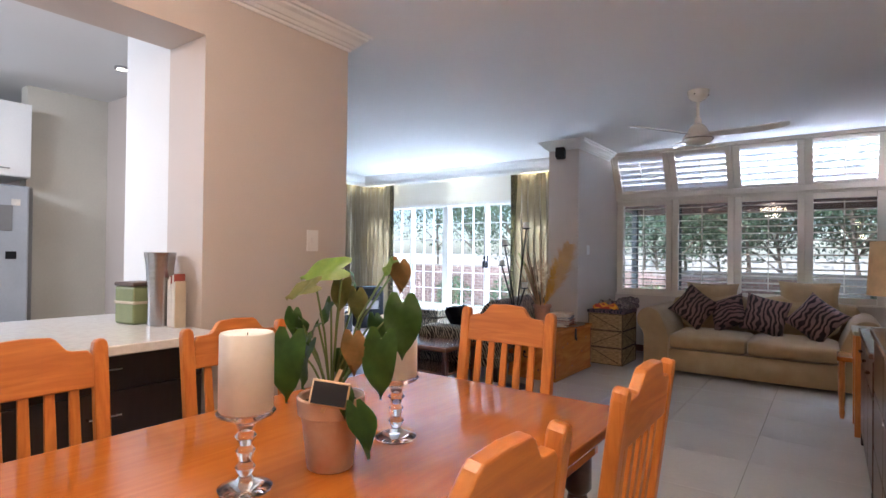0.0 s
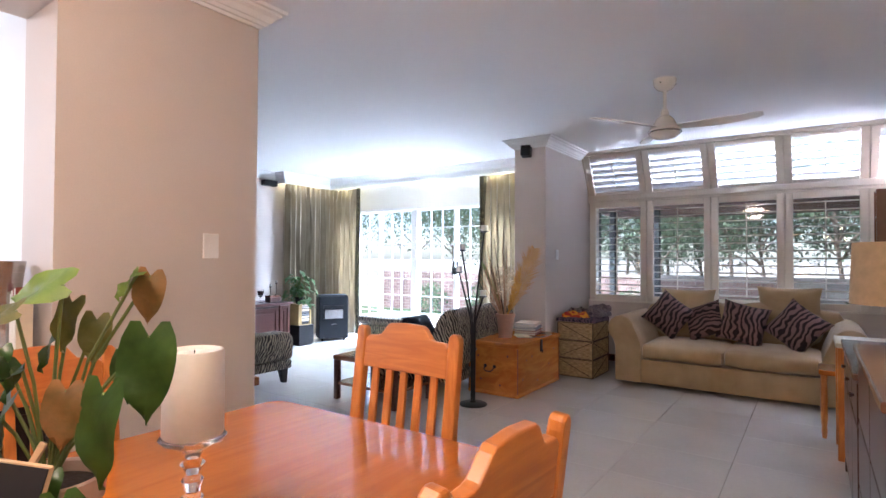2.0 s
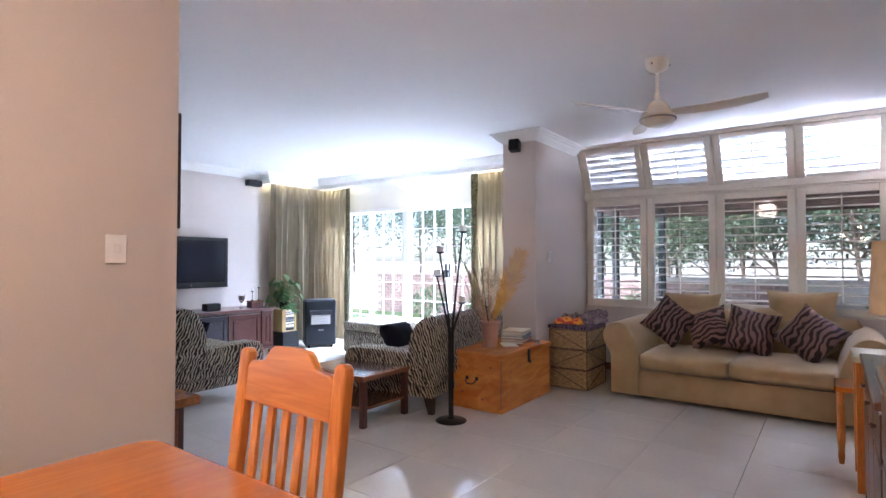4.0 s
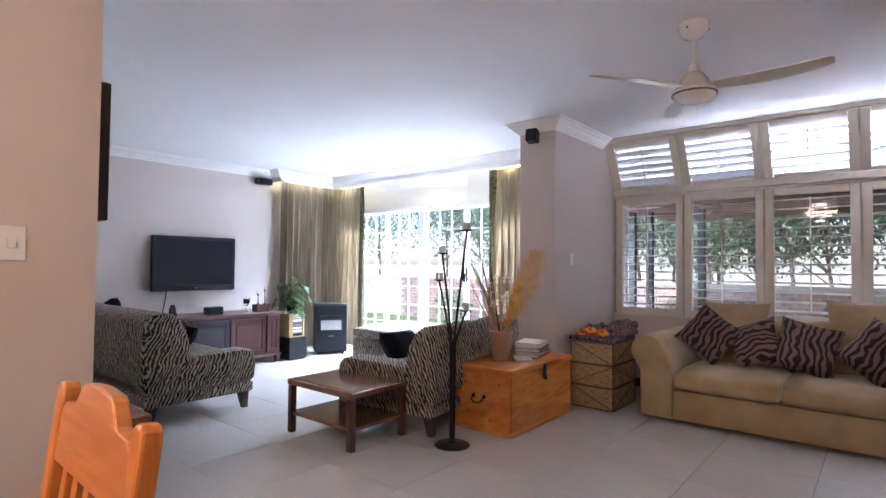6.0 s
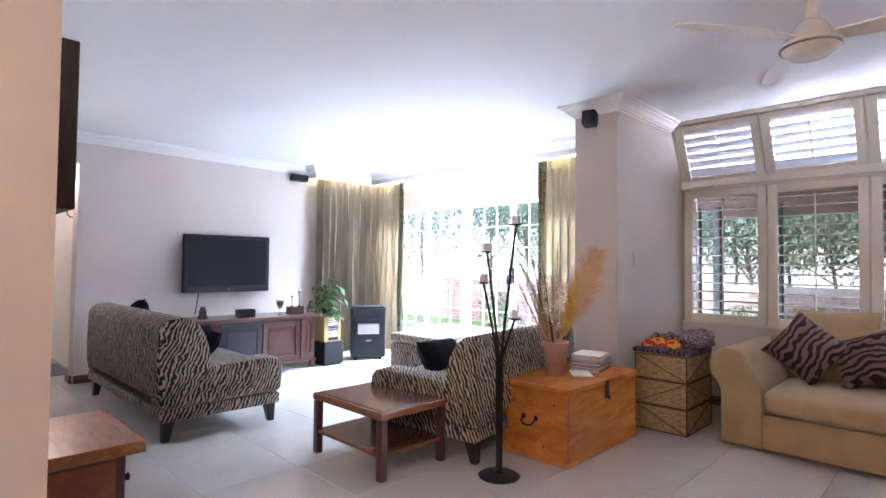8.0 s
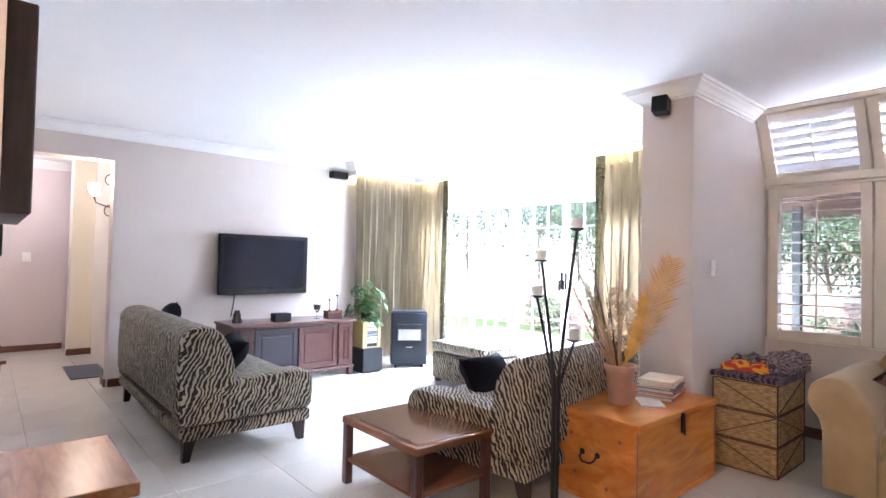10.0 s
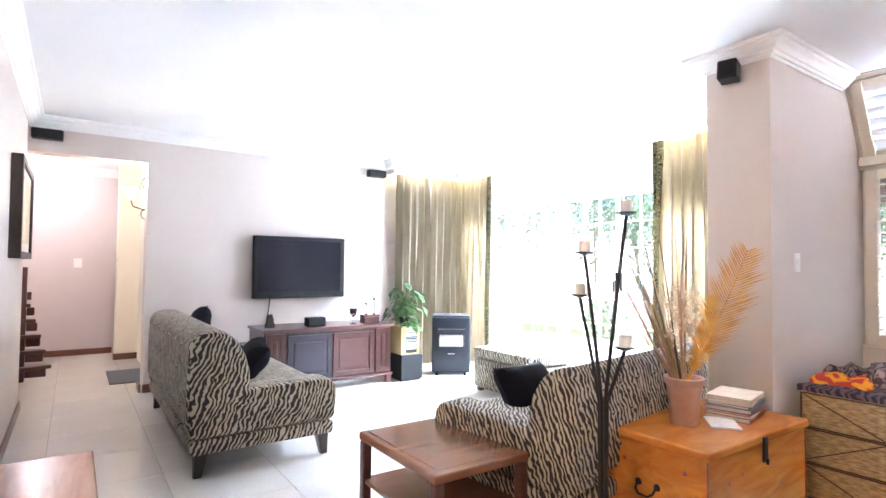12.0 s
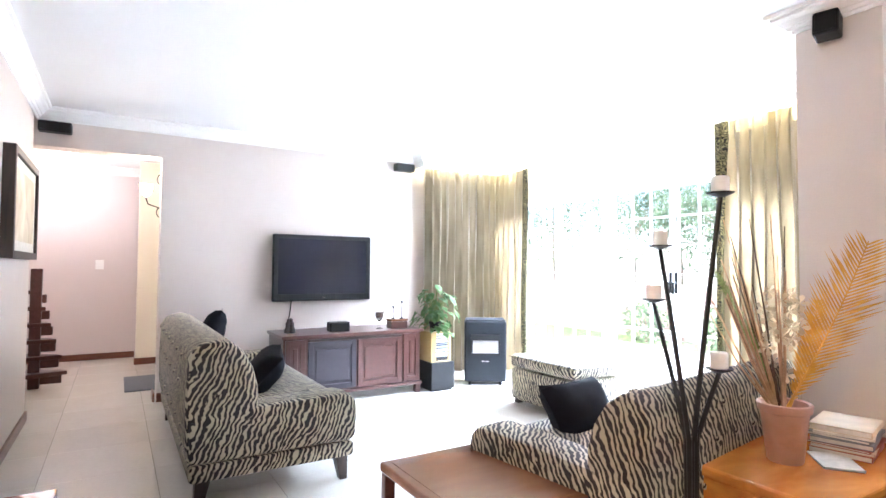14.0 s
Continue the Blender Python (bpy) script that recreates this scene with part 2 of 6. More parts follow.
COVER_RED = mat("cover_red", (0.30, 0.06, 0.04), 0.45, scale=10)
COVER_BLUE = mat("cover_slate", (0.16, 0.18, 0.22), 0.45, scale=10)
COVER_CREAM = mat("cover_cream", (0.62, 0.52, 0.38), 0.5, scale=10)
COVER_YELLOW = mat("cover_yellow", (0.62, 0.40, 0.05), 0.5, scale=10)
SEAGRASS = mat("woven_seagrass", (0.54, 0.38, 0.19), 0.85, second=(0.25, 0.15, 0.07), scale=22, stretch=(1, 1, 5), bump=0.8, bump_scale=120)
ROPE = mat("dark_binding", (0.07, 0.035, 0.02), 0.8, scale=50, bump=0.4)
# cream warmed to orange, so the glow of a lit shade is in the colour
SHADE = mat("cream_lamp_shade", (0.62, 0.42, 0.22), 0.8, scale=20, bump=0.3, bump_scale=200)
TIN_GREEN = mat("olive_tin", (0.22, 0.25, 0.11), 0.4, scale=12)
TIN_RED = mat("brown_lid", (0.10, 0.055, 0.035), 0.4, scale=12)
BOARD = mat("chalkboard", (0.014, 0.015, 0.022), 0.7, scale=30)
RAWWOOD = mat("raw_wood", (0.58, 0.42, 0.26), 0.6, scale=20)
MATGREY = mat("grey_mat", (0.12, 0.13, 0.15), 0.95, scale=60, bump=0.7)
ART = mat("beige_print", (0.66, 0.58, 0.44), 0.5, second=(0.40, 0.31, 0.20), scale=2.6, distortion=1.5)
BRICK = mat("garden_brick", (0.32, 0.23, 0.20), 0.9, second=(0.22, 0.15, 0.13), scale=14, bump=0.5, vary=0.3)
MORTAR = mat("mortar", (0.38, 0.35, 0.31), 0.95, scale=30, bump=0.5)
PAVING = mat("patio_paving", (0.42, 0.36, 0.30), 0.85, second=(0.34, 0.28, 0.23), scale=3, bump=0.4)
GRASS = mat("lawn", (0.10, 0.15, 0.045), 0.95, second=(0.06, 0.10, 0.03), scale=9, bump=0.8)
BARK = mat("bark", (0.20, 0.155, 0.11), 0.95, scale=16, stretch=(1, 1, 0.3), bump=0.9, bump_scale=25)
TREELEAF = mat("tree_leaf", (0.115, 0.165, 0.085), 0.5, second=(0.06, 0.095, 0.045), scale=5)
POSTGREEN = mat("dark_green_post", (0.012, 0.016, 0.017), 0.7, scale=10)
ROOFWOOD = mat("patio_roof_timber", (0.10, 0.055, 0.04), 0.7, scale=5, stretch=(8, 1, 1), bump=0.2)
PLASTER = mat("boundary_plaster", (0.78, 0.74, 0.68), 0.9, scale=3, bump=0.3)
LITWALL = mat("ivory_blind", (0.80, 0.77, 0.70), 0.8, second=(0.78, 0.75, 0.68), scale=3, bump=0.2, bump_scale=200)


def louver_plastic(name, through_):
    """Off-white plastic that lets a little daylight through."""
    m = mat(name, (0.80, 0.79, 0.77), 0.45, scale=3)
    n, l = m.node_tree.nodes, m.node_tree.links
    t, x = n.new("ShaderNodeBsdfTranslucent"), n.new("ShaderNodeMixShader")
    t.inputs["Color"].default_value, x.inputs[0].default_value = (0.80, 0.87, 0.95, 1), through_
    l.new(n["Principled BSDF"].outputs[0], x.inputs[1])
    l.new(t.outputs[0], x.inputs[2])
    l.new(x.outputs[0], n["Material Output"].inputs[0])
    return m


# same slats twice: translucency sets their glow, dimmer for the first two panels
LOUVER = louver_plastic("louver_plastic", 0.09)
LOUVER_DIM = louver_plastic("dense_louver_plastic", 0.035)
GLASS = glassy("window_glass")
CLEAR = glassy("clear_glass", ior=1.5)
WARMGLASS_BRIGHT = glow("bright_lit_glass_shade", (1.0, 0.70, 0.36), 22.0)
WARMGLASS = glow("lit_glass_shade", (1.0, 0.72, 0.38), 14.0)
DOWN = glow("downlight_lens", (1.0, 0.86, 0.62), 9.0)
ZEBRA = zebra("zebra_weave", (0.013, 0.011, 0.012), (0.36, 0.31, 0.22), 1.45)
TIGER = stripes("brown_tiger_velvet", (0.016, 0.008, 0.011), (0.20, 0.115, 0.10), scale=6.5, warp=8.5, edge=(0.40, 0.56), turn=8, coarse=1.3)
LEOPARD = stripes("leopard_trim", (0.012, 0.012, 0.012), (0.24, 0.21, 0.11), scale=24.0, warp=14.0, edge=(0.5, 0.66), turn=40)
THROW = stripes("patterned_throw", (0.05, 0.035, 0.05), (0.26, 0.20, 0.19), scale=14.0, warp=16.0, edge=(0.3, 0.8), turn=50)
BATIK = stripes("orange_batik", (0.55, 0.06, 0.03), (0.85, 0.38, 0.03), scale=9.0, warp=12.0, edge=(0.3, 0.7), turn=70)
BATIKDARK = stripes("dark_batik", (0.02, 0.022, 0.05), (0.16, 0.10, 0.13), scale=9.0, warp=12.0, edge=(0.3, 0.7), turn=20)


# ---- mesh helpers ----
def thing(name, place, label, category, group="", kind="", turn=0.0):
    e = new(name)
    e.empty_display_size = 0.1
    e.matrix_world = pose(*place, 0, 0, turn)
    return tagged(e, label, category, group, kind)


def part(name, bm, material, parent=None, label="", smooth=False):
    me = bpy.data.meshes.new(name)
    bm.normal_update()
    if smooth:
        for f in bm.faces:
            f.smooth = True
    bm.to_mesh(me)
    bm.free()
    me.materials.append(material)
    if smooth:
        me.set_sharp_from_angle(angle=radians(40))
    ob = new(name, me)
    if parent:
        ob.parent = parent
    if label:
        ob["label"] = label
    return ob


def block(x0, y0, z0, x1, y1, z1, bevel=0.0, seg=1, bm=None, m=None):
    """A box between two corners, its edges eased."""
    mine = bmesh.new()
    bmesh.ops.create_cube(mine, size=1, matrix=Matrix.LocRotScale(((x0 + x1) / 2, (y0 + y1) / 2, (z0 + z1) / 2), None, (abs(x1 - x0), abs(y1 - y0), abs(z1 - z0))))
    if bevel:
        bmesh.ops.bevel(mine, geom=mine.edges[:], offset=bevel, segments=seg, profile=0.5, affect="EDGES")
    if m is not None:
        mine.transform(m)
    return join(bm, mine)


def join(bm, mine):
    if bm is None:
        return mine
    me = bpy.data.meshes.new("t")
    mine.to_mesh(me)
    mine.free()
    bm.from_mesh(me)
    bpy.data.meshes.remove(me)
    return bm


def prism(points, a, b, axis="y", bevel=0.0, bm=None, m=None):
    """A flat outline pulled from a to b along an axis. Outline coordinates are the other two axes in order."""
    mine = bmesh.new()

    def put(p, d):
        return {"x": (d, p[0], p[1]), "y": (p[0], d, p[1]), "z": (p[0], p[1], d)}[axis]
    lo = [mine.verts.new(put(p, a)) for p in points]
    hi = [mine.verts.new(put(p, b)) for p in points]
    k = len(points)
    mine.faces.new(lo)
    mine.faces.new(hi[::-1])
    for i in range(k):
        mine.faces.new((lo[i], hi[i], hi[(i + 1) % k], lo[(i + 1) % k]))
    bmesh.ops.recalc_face_normals(mine, faces=mine.faces[:])
    if bevel:
        es = [e for e in mine.edges if len(e.link_faces) == 2 and e.calc_face_angle(0) > 0.6]
        bmesh.ops.bevel(mine, geom=es, offset=bevel, segments=2, profile=0.5, affect="EDGES")
    if m is not None:
        mine.transform(m)
    return join(bm, mine)


def lathe(profile, seg=24, bm=None, m=None):
    """A turned shape from (radius, height) pairs."""
    mine = bmesh.new()
    rings = []
    for r, z in profile:
        if r < 1e-5:
            rings.append([mine.verts.new((0, 0, z))])
        else:
            rings.append([mine.verts.new((r * math.cos(2 * math.pi * i / seg), r * math.sin(2 * math.pi * i / seg), z)) for i in range(seg)])
    for a, b in zip(rings, rings[1:]):
        for i in range(seg):
            j = (i + 1) % seg
            q = [a[i % len(a)], a[j % len(a)], b[j % len(b)], b[i % len(b)]]
            u = list(dict.fromkeys(q))
            if len(u) > 2:
                mine.faces.new(u)
    bmesh.ops.recalc_face_normals(mine, faces=mine.faces[:])
    if m is not None:
        mine.transform(m)
    return join(bm, mine)


def tube(points, r, seg=8, bm=None, taper=None):
    """A round bar along points."""
    mine = bmesh.new()
    pts = [Vector(p) for p in points]
    rings = []
    for i, p in enumerate(pts):
        d = (pts[min(i + 1, len(pts) - 1)] - pts[max(i - 1, 0)]).normalized()
        side = d.cross(Vector((0, 0, 1)) if abs(d.z) < 0.95 else Vector((1, 0, 0))).normalized()
        up = side.cross(d)
        rr = r if taper is None else r + (taper - r) * i / (len(pts) - 1)
        rings.append([mine.verts.new(p + rr * (math.cos(2 * math.pi * k / seg) * side + math.sin(2 * math.pi * k / seg) * up)) for k in range(seg)])
    for a, b in zip(rings, rings[1:]):
        for k in range(seg):
            mine.faces.new((a[k], a[(k + 1) % seg], b[(k + 1) % seg], b[k]))
    mine.faces.new(rings[0][::-1])
    mine.faces.new(rings[-1])
    bmesh.ops.recalc_face_normals(mine, faces=mine.faces[:])
    return join(bm, mine)


def soft(x0, y0, z0, x1, y1, z1, puff=0.03, cuts=6, round_=0.06, bm=None, m=None):
    """An upholstered block: rounded, with swollen faces."""
    mine = bmesh.new()
    bmesh.ops.create_cube(mine, size=2)
    bmesh.ops.subdivide_edges(mine, edges=mine.edges[:], cuts=cuts, use_grid_fill=True)
    sx, sy, sz = (x1 - x0) / 2, (y1 - y0) / 2, (z1 - z0) / 2
    cx, cy, cz = (x1 + x0) / 2, (y1 + y0) / 2, (z1 + z0) / 2
    for v in mine.verts:
        u = v.co.copy()
        q = [u.x * sx, u.y * sy, u.z * sz]
        core = [max(-s + round_, min(s - round_, c)) if s > round_ else 0.0 for c, s in zip(q, (sx, sy, sz))]
        d = Vector([a - b for a, b in zip(q, core)])
        if d.length > 1e-6:
            d = d.normalized() * min(round_, max(d.length, round_ * 0.99))
        p = Vector(core) + d
        fx, fy, fz = 1 - u.x ** 2, 1 - u.y ** 2, 1 - u.z ** 2
        p.x += math.copysign(puff, u.x) * fy * fz * (abs(u.x) > 0.99)
        p.y += math.copysign(puff, u.y) * fx * fz * (abs(u.y) > 0.99)
        p.z += math.copysign(puff, u.z) * fx * fy * (abs(u.z) > 0.99)
        v.co = p + Vector((cx, cy, cz))
    if m is not None:
        mine.transform(m)
    return join(bm, mine)


def cushion(w, h, t, cuts=12):
    """A scatter cushion standing in the xz plane, with pinched corners."""
    bm = bmesh.new()
    bmesh.ops.create_grid(bm, x_segments=cuts, y_segments=cuts, size=1)
    top = bm.faces[:]
    ret = bmesh.ops.duplicate(bm, geom=top)
    dup = {v for v in ret["geom"] if isinstance(v, bmesh.types.BMVert)}
    for v in bm.verts:
        a, b = v.co.x, v.co.y
        fat = max(0.0, (1 - a ** 4) * (1 - b ** 4)) ** 0.55
        pinch = 1 - 0.09 * (1 - a * a) * (abs(b) ** 2) - 0.0
        pinch2 = 1 - 0.09 * (1 - b * b) * (abs(a) ** 2)
        wob = 0.012 * noise.noise(Vector((a * 2, b * 2, 3.0)))
        d = t / 2 * fat + wob * fat
        v.co = Vector((a * w / 2 * pinch2, -d if v in dup else d, b * h / 2 * pinch))
    bmesh.ops.remove_doubles(bm, verts=bm.verts[:], dist=0.0008)
    bmesh.ops.recalc_face_normals(bm, faces=bm.faces[:])
    return bm


def link_copy(ob, m, parent):
    o = bpy.data.objects.new(ob.name, ob.data)
    scene.collection.objects.link(o)
    o.parent = parent
    o.matrix_basis = m
    return o


def structure(name, bm, material, label, category="wall"):
    ob = part(name, bm, material)
    return tagged(ob, label, category, kind="structure")


# ---- structure ----
H = 2.66
WTV, WWIN, WLEFT, WPIL = -7.15, 10.10, 5.0, -2.5
slab = structure("floor", block(-11.0, 0.2, -0.12, 1.4, 10.6, -0.006), GROUT, "dark joints under a light tiled floor", "floor")
ceil_bm = block(-11.0, 0.2, H, 1.4, 9.78, H + 0.12)
block(-11.0, 9.78, H, -2.44, 10.4, H + 0.12, bm=ceil_bm)
structure("ceiling", ceil_bm, CEIL, "smooth white painted ceiling", "ceiling")

# pillar wall with the kitchen pass-through
structure("wall_dining", block(-2.84, 4.05, 0, -2.5, 5.0, H), WALL, "taupe painted wall end beside the kitchen hatch")
structure("wall_header", block(-2.84, 0.2, 2.34, -2.5, 4.05, H), WALL, "taupe painted header over the kitchen hatch")
structure("wall_left", block(-6.98, 4.82, 0, -2.84, 5.0, H), WALL, "taupe painted wall with framed pictures")
structure("wall_kitchen_side", block(-3.33, 4.05, 0, -2.84, 4.82, H), WHITE, "white painted kitchen wall beside the hatch")
structure("wall_kitchen_far", block(-5.65, 4.2, 0, -5.5, 4.82, H), mat("kitchen_wall_paint", (0.60, 0.57, 0.49), 0.6, scale=1.2, bump=0.1), "pale stone-coloured kitchen wall")
structure("wall_kitchen_back", block(-6.2, 0.2, 0, -6.05, 3.4, H), WHITE, "white kitchen wall")
# television wall, opening to the hall
tvw = block(WTV - 0.22, 5.97, 0, WTV, WWIN + 0.25, H)
block(WTV - 0.22, 4.82, 2.33, WTV, 5.97, H, bm=tvw)
structure("wall_television", tvw, WALL, "pale taupe wall behind the television with a hall opening")
# hall
structure("wall_hall_far", block(-10.3, 3.6, 0, -10.15, 7.0, H), LILAC, "pale pink-lilac painted hall wall")
structure("wall_hall_right", block(-10.15, 6.12, 0, WTV - 0.22, 6.27, H), CREAMWALL, "cream hall wall lit by a wall lamp")
structure("wall_hall_nib", block(-9.75, 5.86, 0, -9.45, 6.12, H), CREAMWALL, "cream painted wall nib in the hall")
structure("wall_hall_left", block(-10.15, 3.6, 0, -6.98, 3.75, H), LILAC, "pale lilac wall behind the staircase")
structure("wall_hall_near", block(-7.1, 3.75, 0, -6.98, 4.82, H), LILAC, "pale lilac wall end beside the staircase")
# window wall: opening from -6.95 to -3.15
ww = block(WTV, WWIN, 0, -6.95, WWIN + 0.22, H)
block(-3.15, WWIN, 0, -2.82, WWIN + 0.22, H, bm=ww)
block(-6.95, WWIN, 2.13, -3.15, WWIN + 0.22, H, bm=ww)
# ivory puts the brightness of the lit wall into its colour
structure("wall_window", ww, LITWALL, "wall above a wide garden window, its lit look painted as ivory")
structure("column", block(-2.82, 8.70, 0, -2.44, WWIN + 0.4, H), WALL, "taupe painted wall pier between lounge and bay")
# bay wall
BY = 10.10
bay = block(-2.44, BY - 0.018, 0, 1.4, BY + 0.2, 0.755)
structure("wall_bay", bay, WALL, "taupe painted low wall under shutters")
structure("window_beam", block(-2.44, BY - 0.045, 2.062, 1.4, BY + 0.2, 2.128, 0.004), CREAM, "cream painted beam between shutters and roof windows", "beam")
# wall behind the right side and behind the camera
structure("wall_right", block(0.72, 0.2, 0, 0.88, BY + 0.2, H), WALL, "taupe painted wall behind the sideboard")
structure("wall_behind", block(-6.2, 0.05, 0, 0.88, 0.2, H), WALL, "taupe painted back wall")
structure("wall_hall_end", block(-11.0, 6.27, 0, -10.3, 6.4, H), LILAC, "lilac wall")


def cove(points, name="coving"):
    """Plaster coving along a line of wall corners; the room lies on the right of the way walked."""
    prof = [(0, 0), (0.010, 0), (0.014, 0.015), (0.028, 0.017), (0.038, 0.032), (0.046, 0.034), (0.066, 0.060), (0.086, 0.074), (0.089, 0.086), (0.108, 0.089), (0.112, 0.106), (0, 0.106)]
    bm = bmesh.new()
    pts = [Vector((*p, 0)) for p in points]
    rings = []
    for i, p in enumerate(pts):
        d0 = (p - pts[i - 1]).normalized() if i else (pts[1] - p).normalized()
        d1 = (pts[i + 1] - p).normalized() if i < len(pts) - 1 else d0
        n0, n1 = Vector((d0.y, -d0.x, 0)), Vector((d1.y, -d1.x, 0))
        n = (n0 + n1) / (1 + n0.dot(n1))
        rings.append([bm.verts.new(p + n * a + Vector((0, 0, H - 0.107 + b))) for a, b in prof])
    for a, b in zip(rings, rings[1:]):
        for k in range(len(prof)):
            j = (k + 1) % len(prof)
            bm.faces.new((a[k], a[j], b[j], b[k]))
    bm.faces.new(rings[0])
    bm.faces.new(rings[-1][::-1])
    bmesh.ops.recalc_face_normals(bm, faces=bm.faces[:])
    return structure(name, bm, WHITE, "white moulded plaster coving", "coving")


PELX, PELY = -6.93, 9.70
cove([(WPIL, 0.25), (WPIL, 5.0), (WTV, 5.0), (WTV, 8.72), (PELX, 8.72), (PELX, PELY), (-2.82, PELY)])
cove([(-2.82, PELY), (-2.82, 8.70), (-2.44, 8.70), (-2.44, 9.76)])
cove([(-10.15, 3.8), (-10.15, 6.1)])
cove([(0.72, 9.76), (0.72, 0.3)])
# pelmet boards
pel = block(PELX - 0.02, 8.72, 2.50, PELX, PELY + 0.0, H)
block(PELX - 0.02, PELY, 2.50, -2.82, PELY + 0.02, H, bm=pel)
block(WTV, 8.72, 2.50, PELX, 8.74, H, bm=pel)
structure("pelmet", pel, WHITE, "white plaster curtain pelmet", "pelmet")


def skirting(points, name="baseboard", material=SKIRT, h=0.085):
    bm = bmesh.new()
    for (x0, y0), (x1, y1) in zip(points, points[1:]):
        d = Vector((x1 - x0, y1 - y0, 0)).normalized()
        n = Vector((d.y, -d.x, 0)) * 0.018
        xs, ys = sorted((x0, x1, x0 + n.x, x1 + n.x)), sorted((y0, y1, y0 + n.y, y1 + n.y))
        block(xs[0], ys[0], 0.001, xs[-1], ys[-1], h, 0.004, bm=bm)
    return structure(name, bm, material, "dark reddish wooden skirting board", "skirting")


skirting([(WPIL, 4.15), (WPIL, 5.0)])
skirting([(-2.5, 5.0), (-6.98, 5.0)])
skirting([(WTV, 5.97), (WTV, 9.9)])
skirting([(WTV - 0.0, 5.955), (WTV - 0.22, 5.955)][::-1])
skirting([(-10.15, 4.0), (-10.15, 5.86)])
skirting([(-9.45, 5.84), (-9.45, 6.12)])
skirting([(-2.82, 8.70), (-2.44, 8.70)][::1])
skirting([(-2.44, 8.70), (-2.44, 10.1)][::1])
skirting([(-2.44, 10.08), (0.7, 10.08)])


# ---- garden window ----
def door_leaf(x0, x1, y, cols, rows, z0=0.06, z1=2.12):
    w = thing("window", (x0, y, z0), "white steel garden door leaf with small panes", "window", "garden window leaves", kind="structure")
    W, Z = x1 - x0, z1 - z0
    f = 0.035
    fr = block(0, -0.02, 0, f, 0.02, Z, 0.003)
    block(W - f, -0.02, 0, W, 0.02, Z, 0.003, bm=fr)
    block(f, -0.02, Z - f, W - f, 0.02, Z, 0.003, bm=fr)
    block(f, -0.02, 0, W - f, 0.02, 0.06, 0.003, bm=fr)
    part("window_frame", fr, WHITE, w)
    iw, iz = (W - 2 * f) / cols, (Z - f - 0.06) / rows
    for i in range(1, cols):
        part("glazing_bar", block(f + i * iw - 0.008, -0.012, 0.06, f + i * iw + 0.008, 0.012, Z - f), WHITE, w)
    for j in range(1, rows):
        part("glazing_bar", block(f, -0.010, 0.06 + j * iz - 0.008, W - f, 0.010, 0.06 + j * iz + 0.008), WHITE, w)
    first = None
    for i in range(cols):
        for j in range(rows):
            if first is None:
                first = part("pane", block(0, -0.002, 0, iw - 0.016, 0.002, iz - 0.016), GLASS, w)
                first.visible_shadow = False
                o = first
            else:
                o = link_copy(first, Matrix.Identity(4), w)
                o.visible_shadow = False
            o.matrix_basis = pose(f + i * iw + 0.008, 0, 0.06 + j * iz + 0.008)
    return w


GY = WWIN + 0.10
for k, (a, b) in enumerate([(-6.93, -6.20), (-6.18, -5.47), (-5.36, -4.62), (-4.60, -3.90), (-3.88, -3.17)]):
    lf = door_leaf(a, b, GY, 3, 7)
    if k in (2, 3):
        hx = (b - a - 0.02) if k == 2 else 0.02
        hb = block(hx - 0.015, -0.035, 1.0, hx + 0.015, -0.021, 1.2, 0.004)
        block(hx - 0.012, -0.07, 1.09, hx + 0.012, -0.035, 1.11, 0.003, bm=hb)
        block(hx - 0.01, -0.08, 0.99, hx + 0.01, -0.065, 1.11, 0.003, bm=hb)
        part("handle", hb, BLACK, lf, "black window handle")
structure("window_mullion", block(-5.47, GY - 0.05, 0.02, -5.36, GY + 0.05, 2.13, 0.004), WHITE, "white window mullion", "window frame")
structure("window_sill", block(-6.95, WWIN + 0.0, 0.0, -3.15, WWIN + 0.22, 0.06, 0.004), WHITE, "white window threshold", "window sill")
structure("window_trim", block(-6.95, WWIN - 0.015, 2.10, -3.15, WWIN + 0.04, 2.15, 0.004), WHITE, "white window head trim", "window frame")


# ---- shutters ----
def shutter(place, w, h, n, tilt, lab, lean=0.0, rod=True, group="shutters under the beam", stile=0.075, rail=0.07, depth=0.032, slat_mat=None):
    """A plantation shutter panel standing on its lower edge, leaned back by lean degrees."""
    s = thing("shutter_panel", place, lab, "shutter", group)
    s.matrix_world = pose(*place, lean, 0, 0)
    for a in (0, w - stile):
        part("stile", block(a + 0.002, -0.018, 0, a + stile - 0.002, 0.018, h, 0.004), CREAM, s)
    for a in (0, h - rail):
        part("rail", block(stile, -0.016, a, w - stile, 0.016, a + rail, 0.003), CREAM, s)
    step = (h - 2 * rail) / n
    lw = w - 2 * stile + 0.002
    lou = bmesh.new()
    prof = [(-depth, 0), (-depth * 0.6, 0.0045), (0, 0.006), (depth * 0.6, 0.0045), (depth, 0), (depth * 0.6, -0.0045), (0, -0.006), (-depth * 0.6, -0.0045)]
    prism(prof, 0, lw, "x", bm=lou)
    first = part("louver", lou, slat_mat or CREAM, s)
    first.matrix_basis = pose(stile - 0.001, 0, rail + step / 2, tilt)
    for i in range(1, n):
        link_copy(first, pose(stile - 0.001, 0, rail + step * (i + 0.5), tilt), s)
    if rod:
        part("tilt_rod", block(w / 2 - 0.006, -0.048, 0.10, w / 2 + 0.006, -0.036, h - 0.10, 0.002), CREAM, s)
    return s


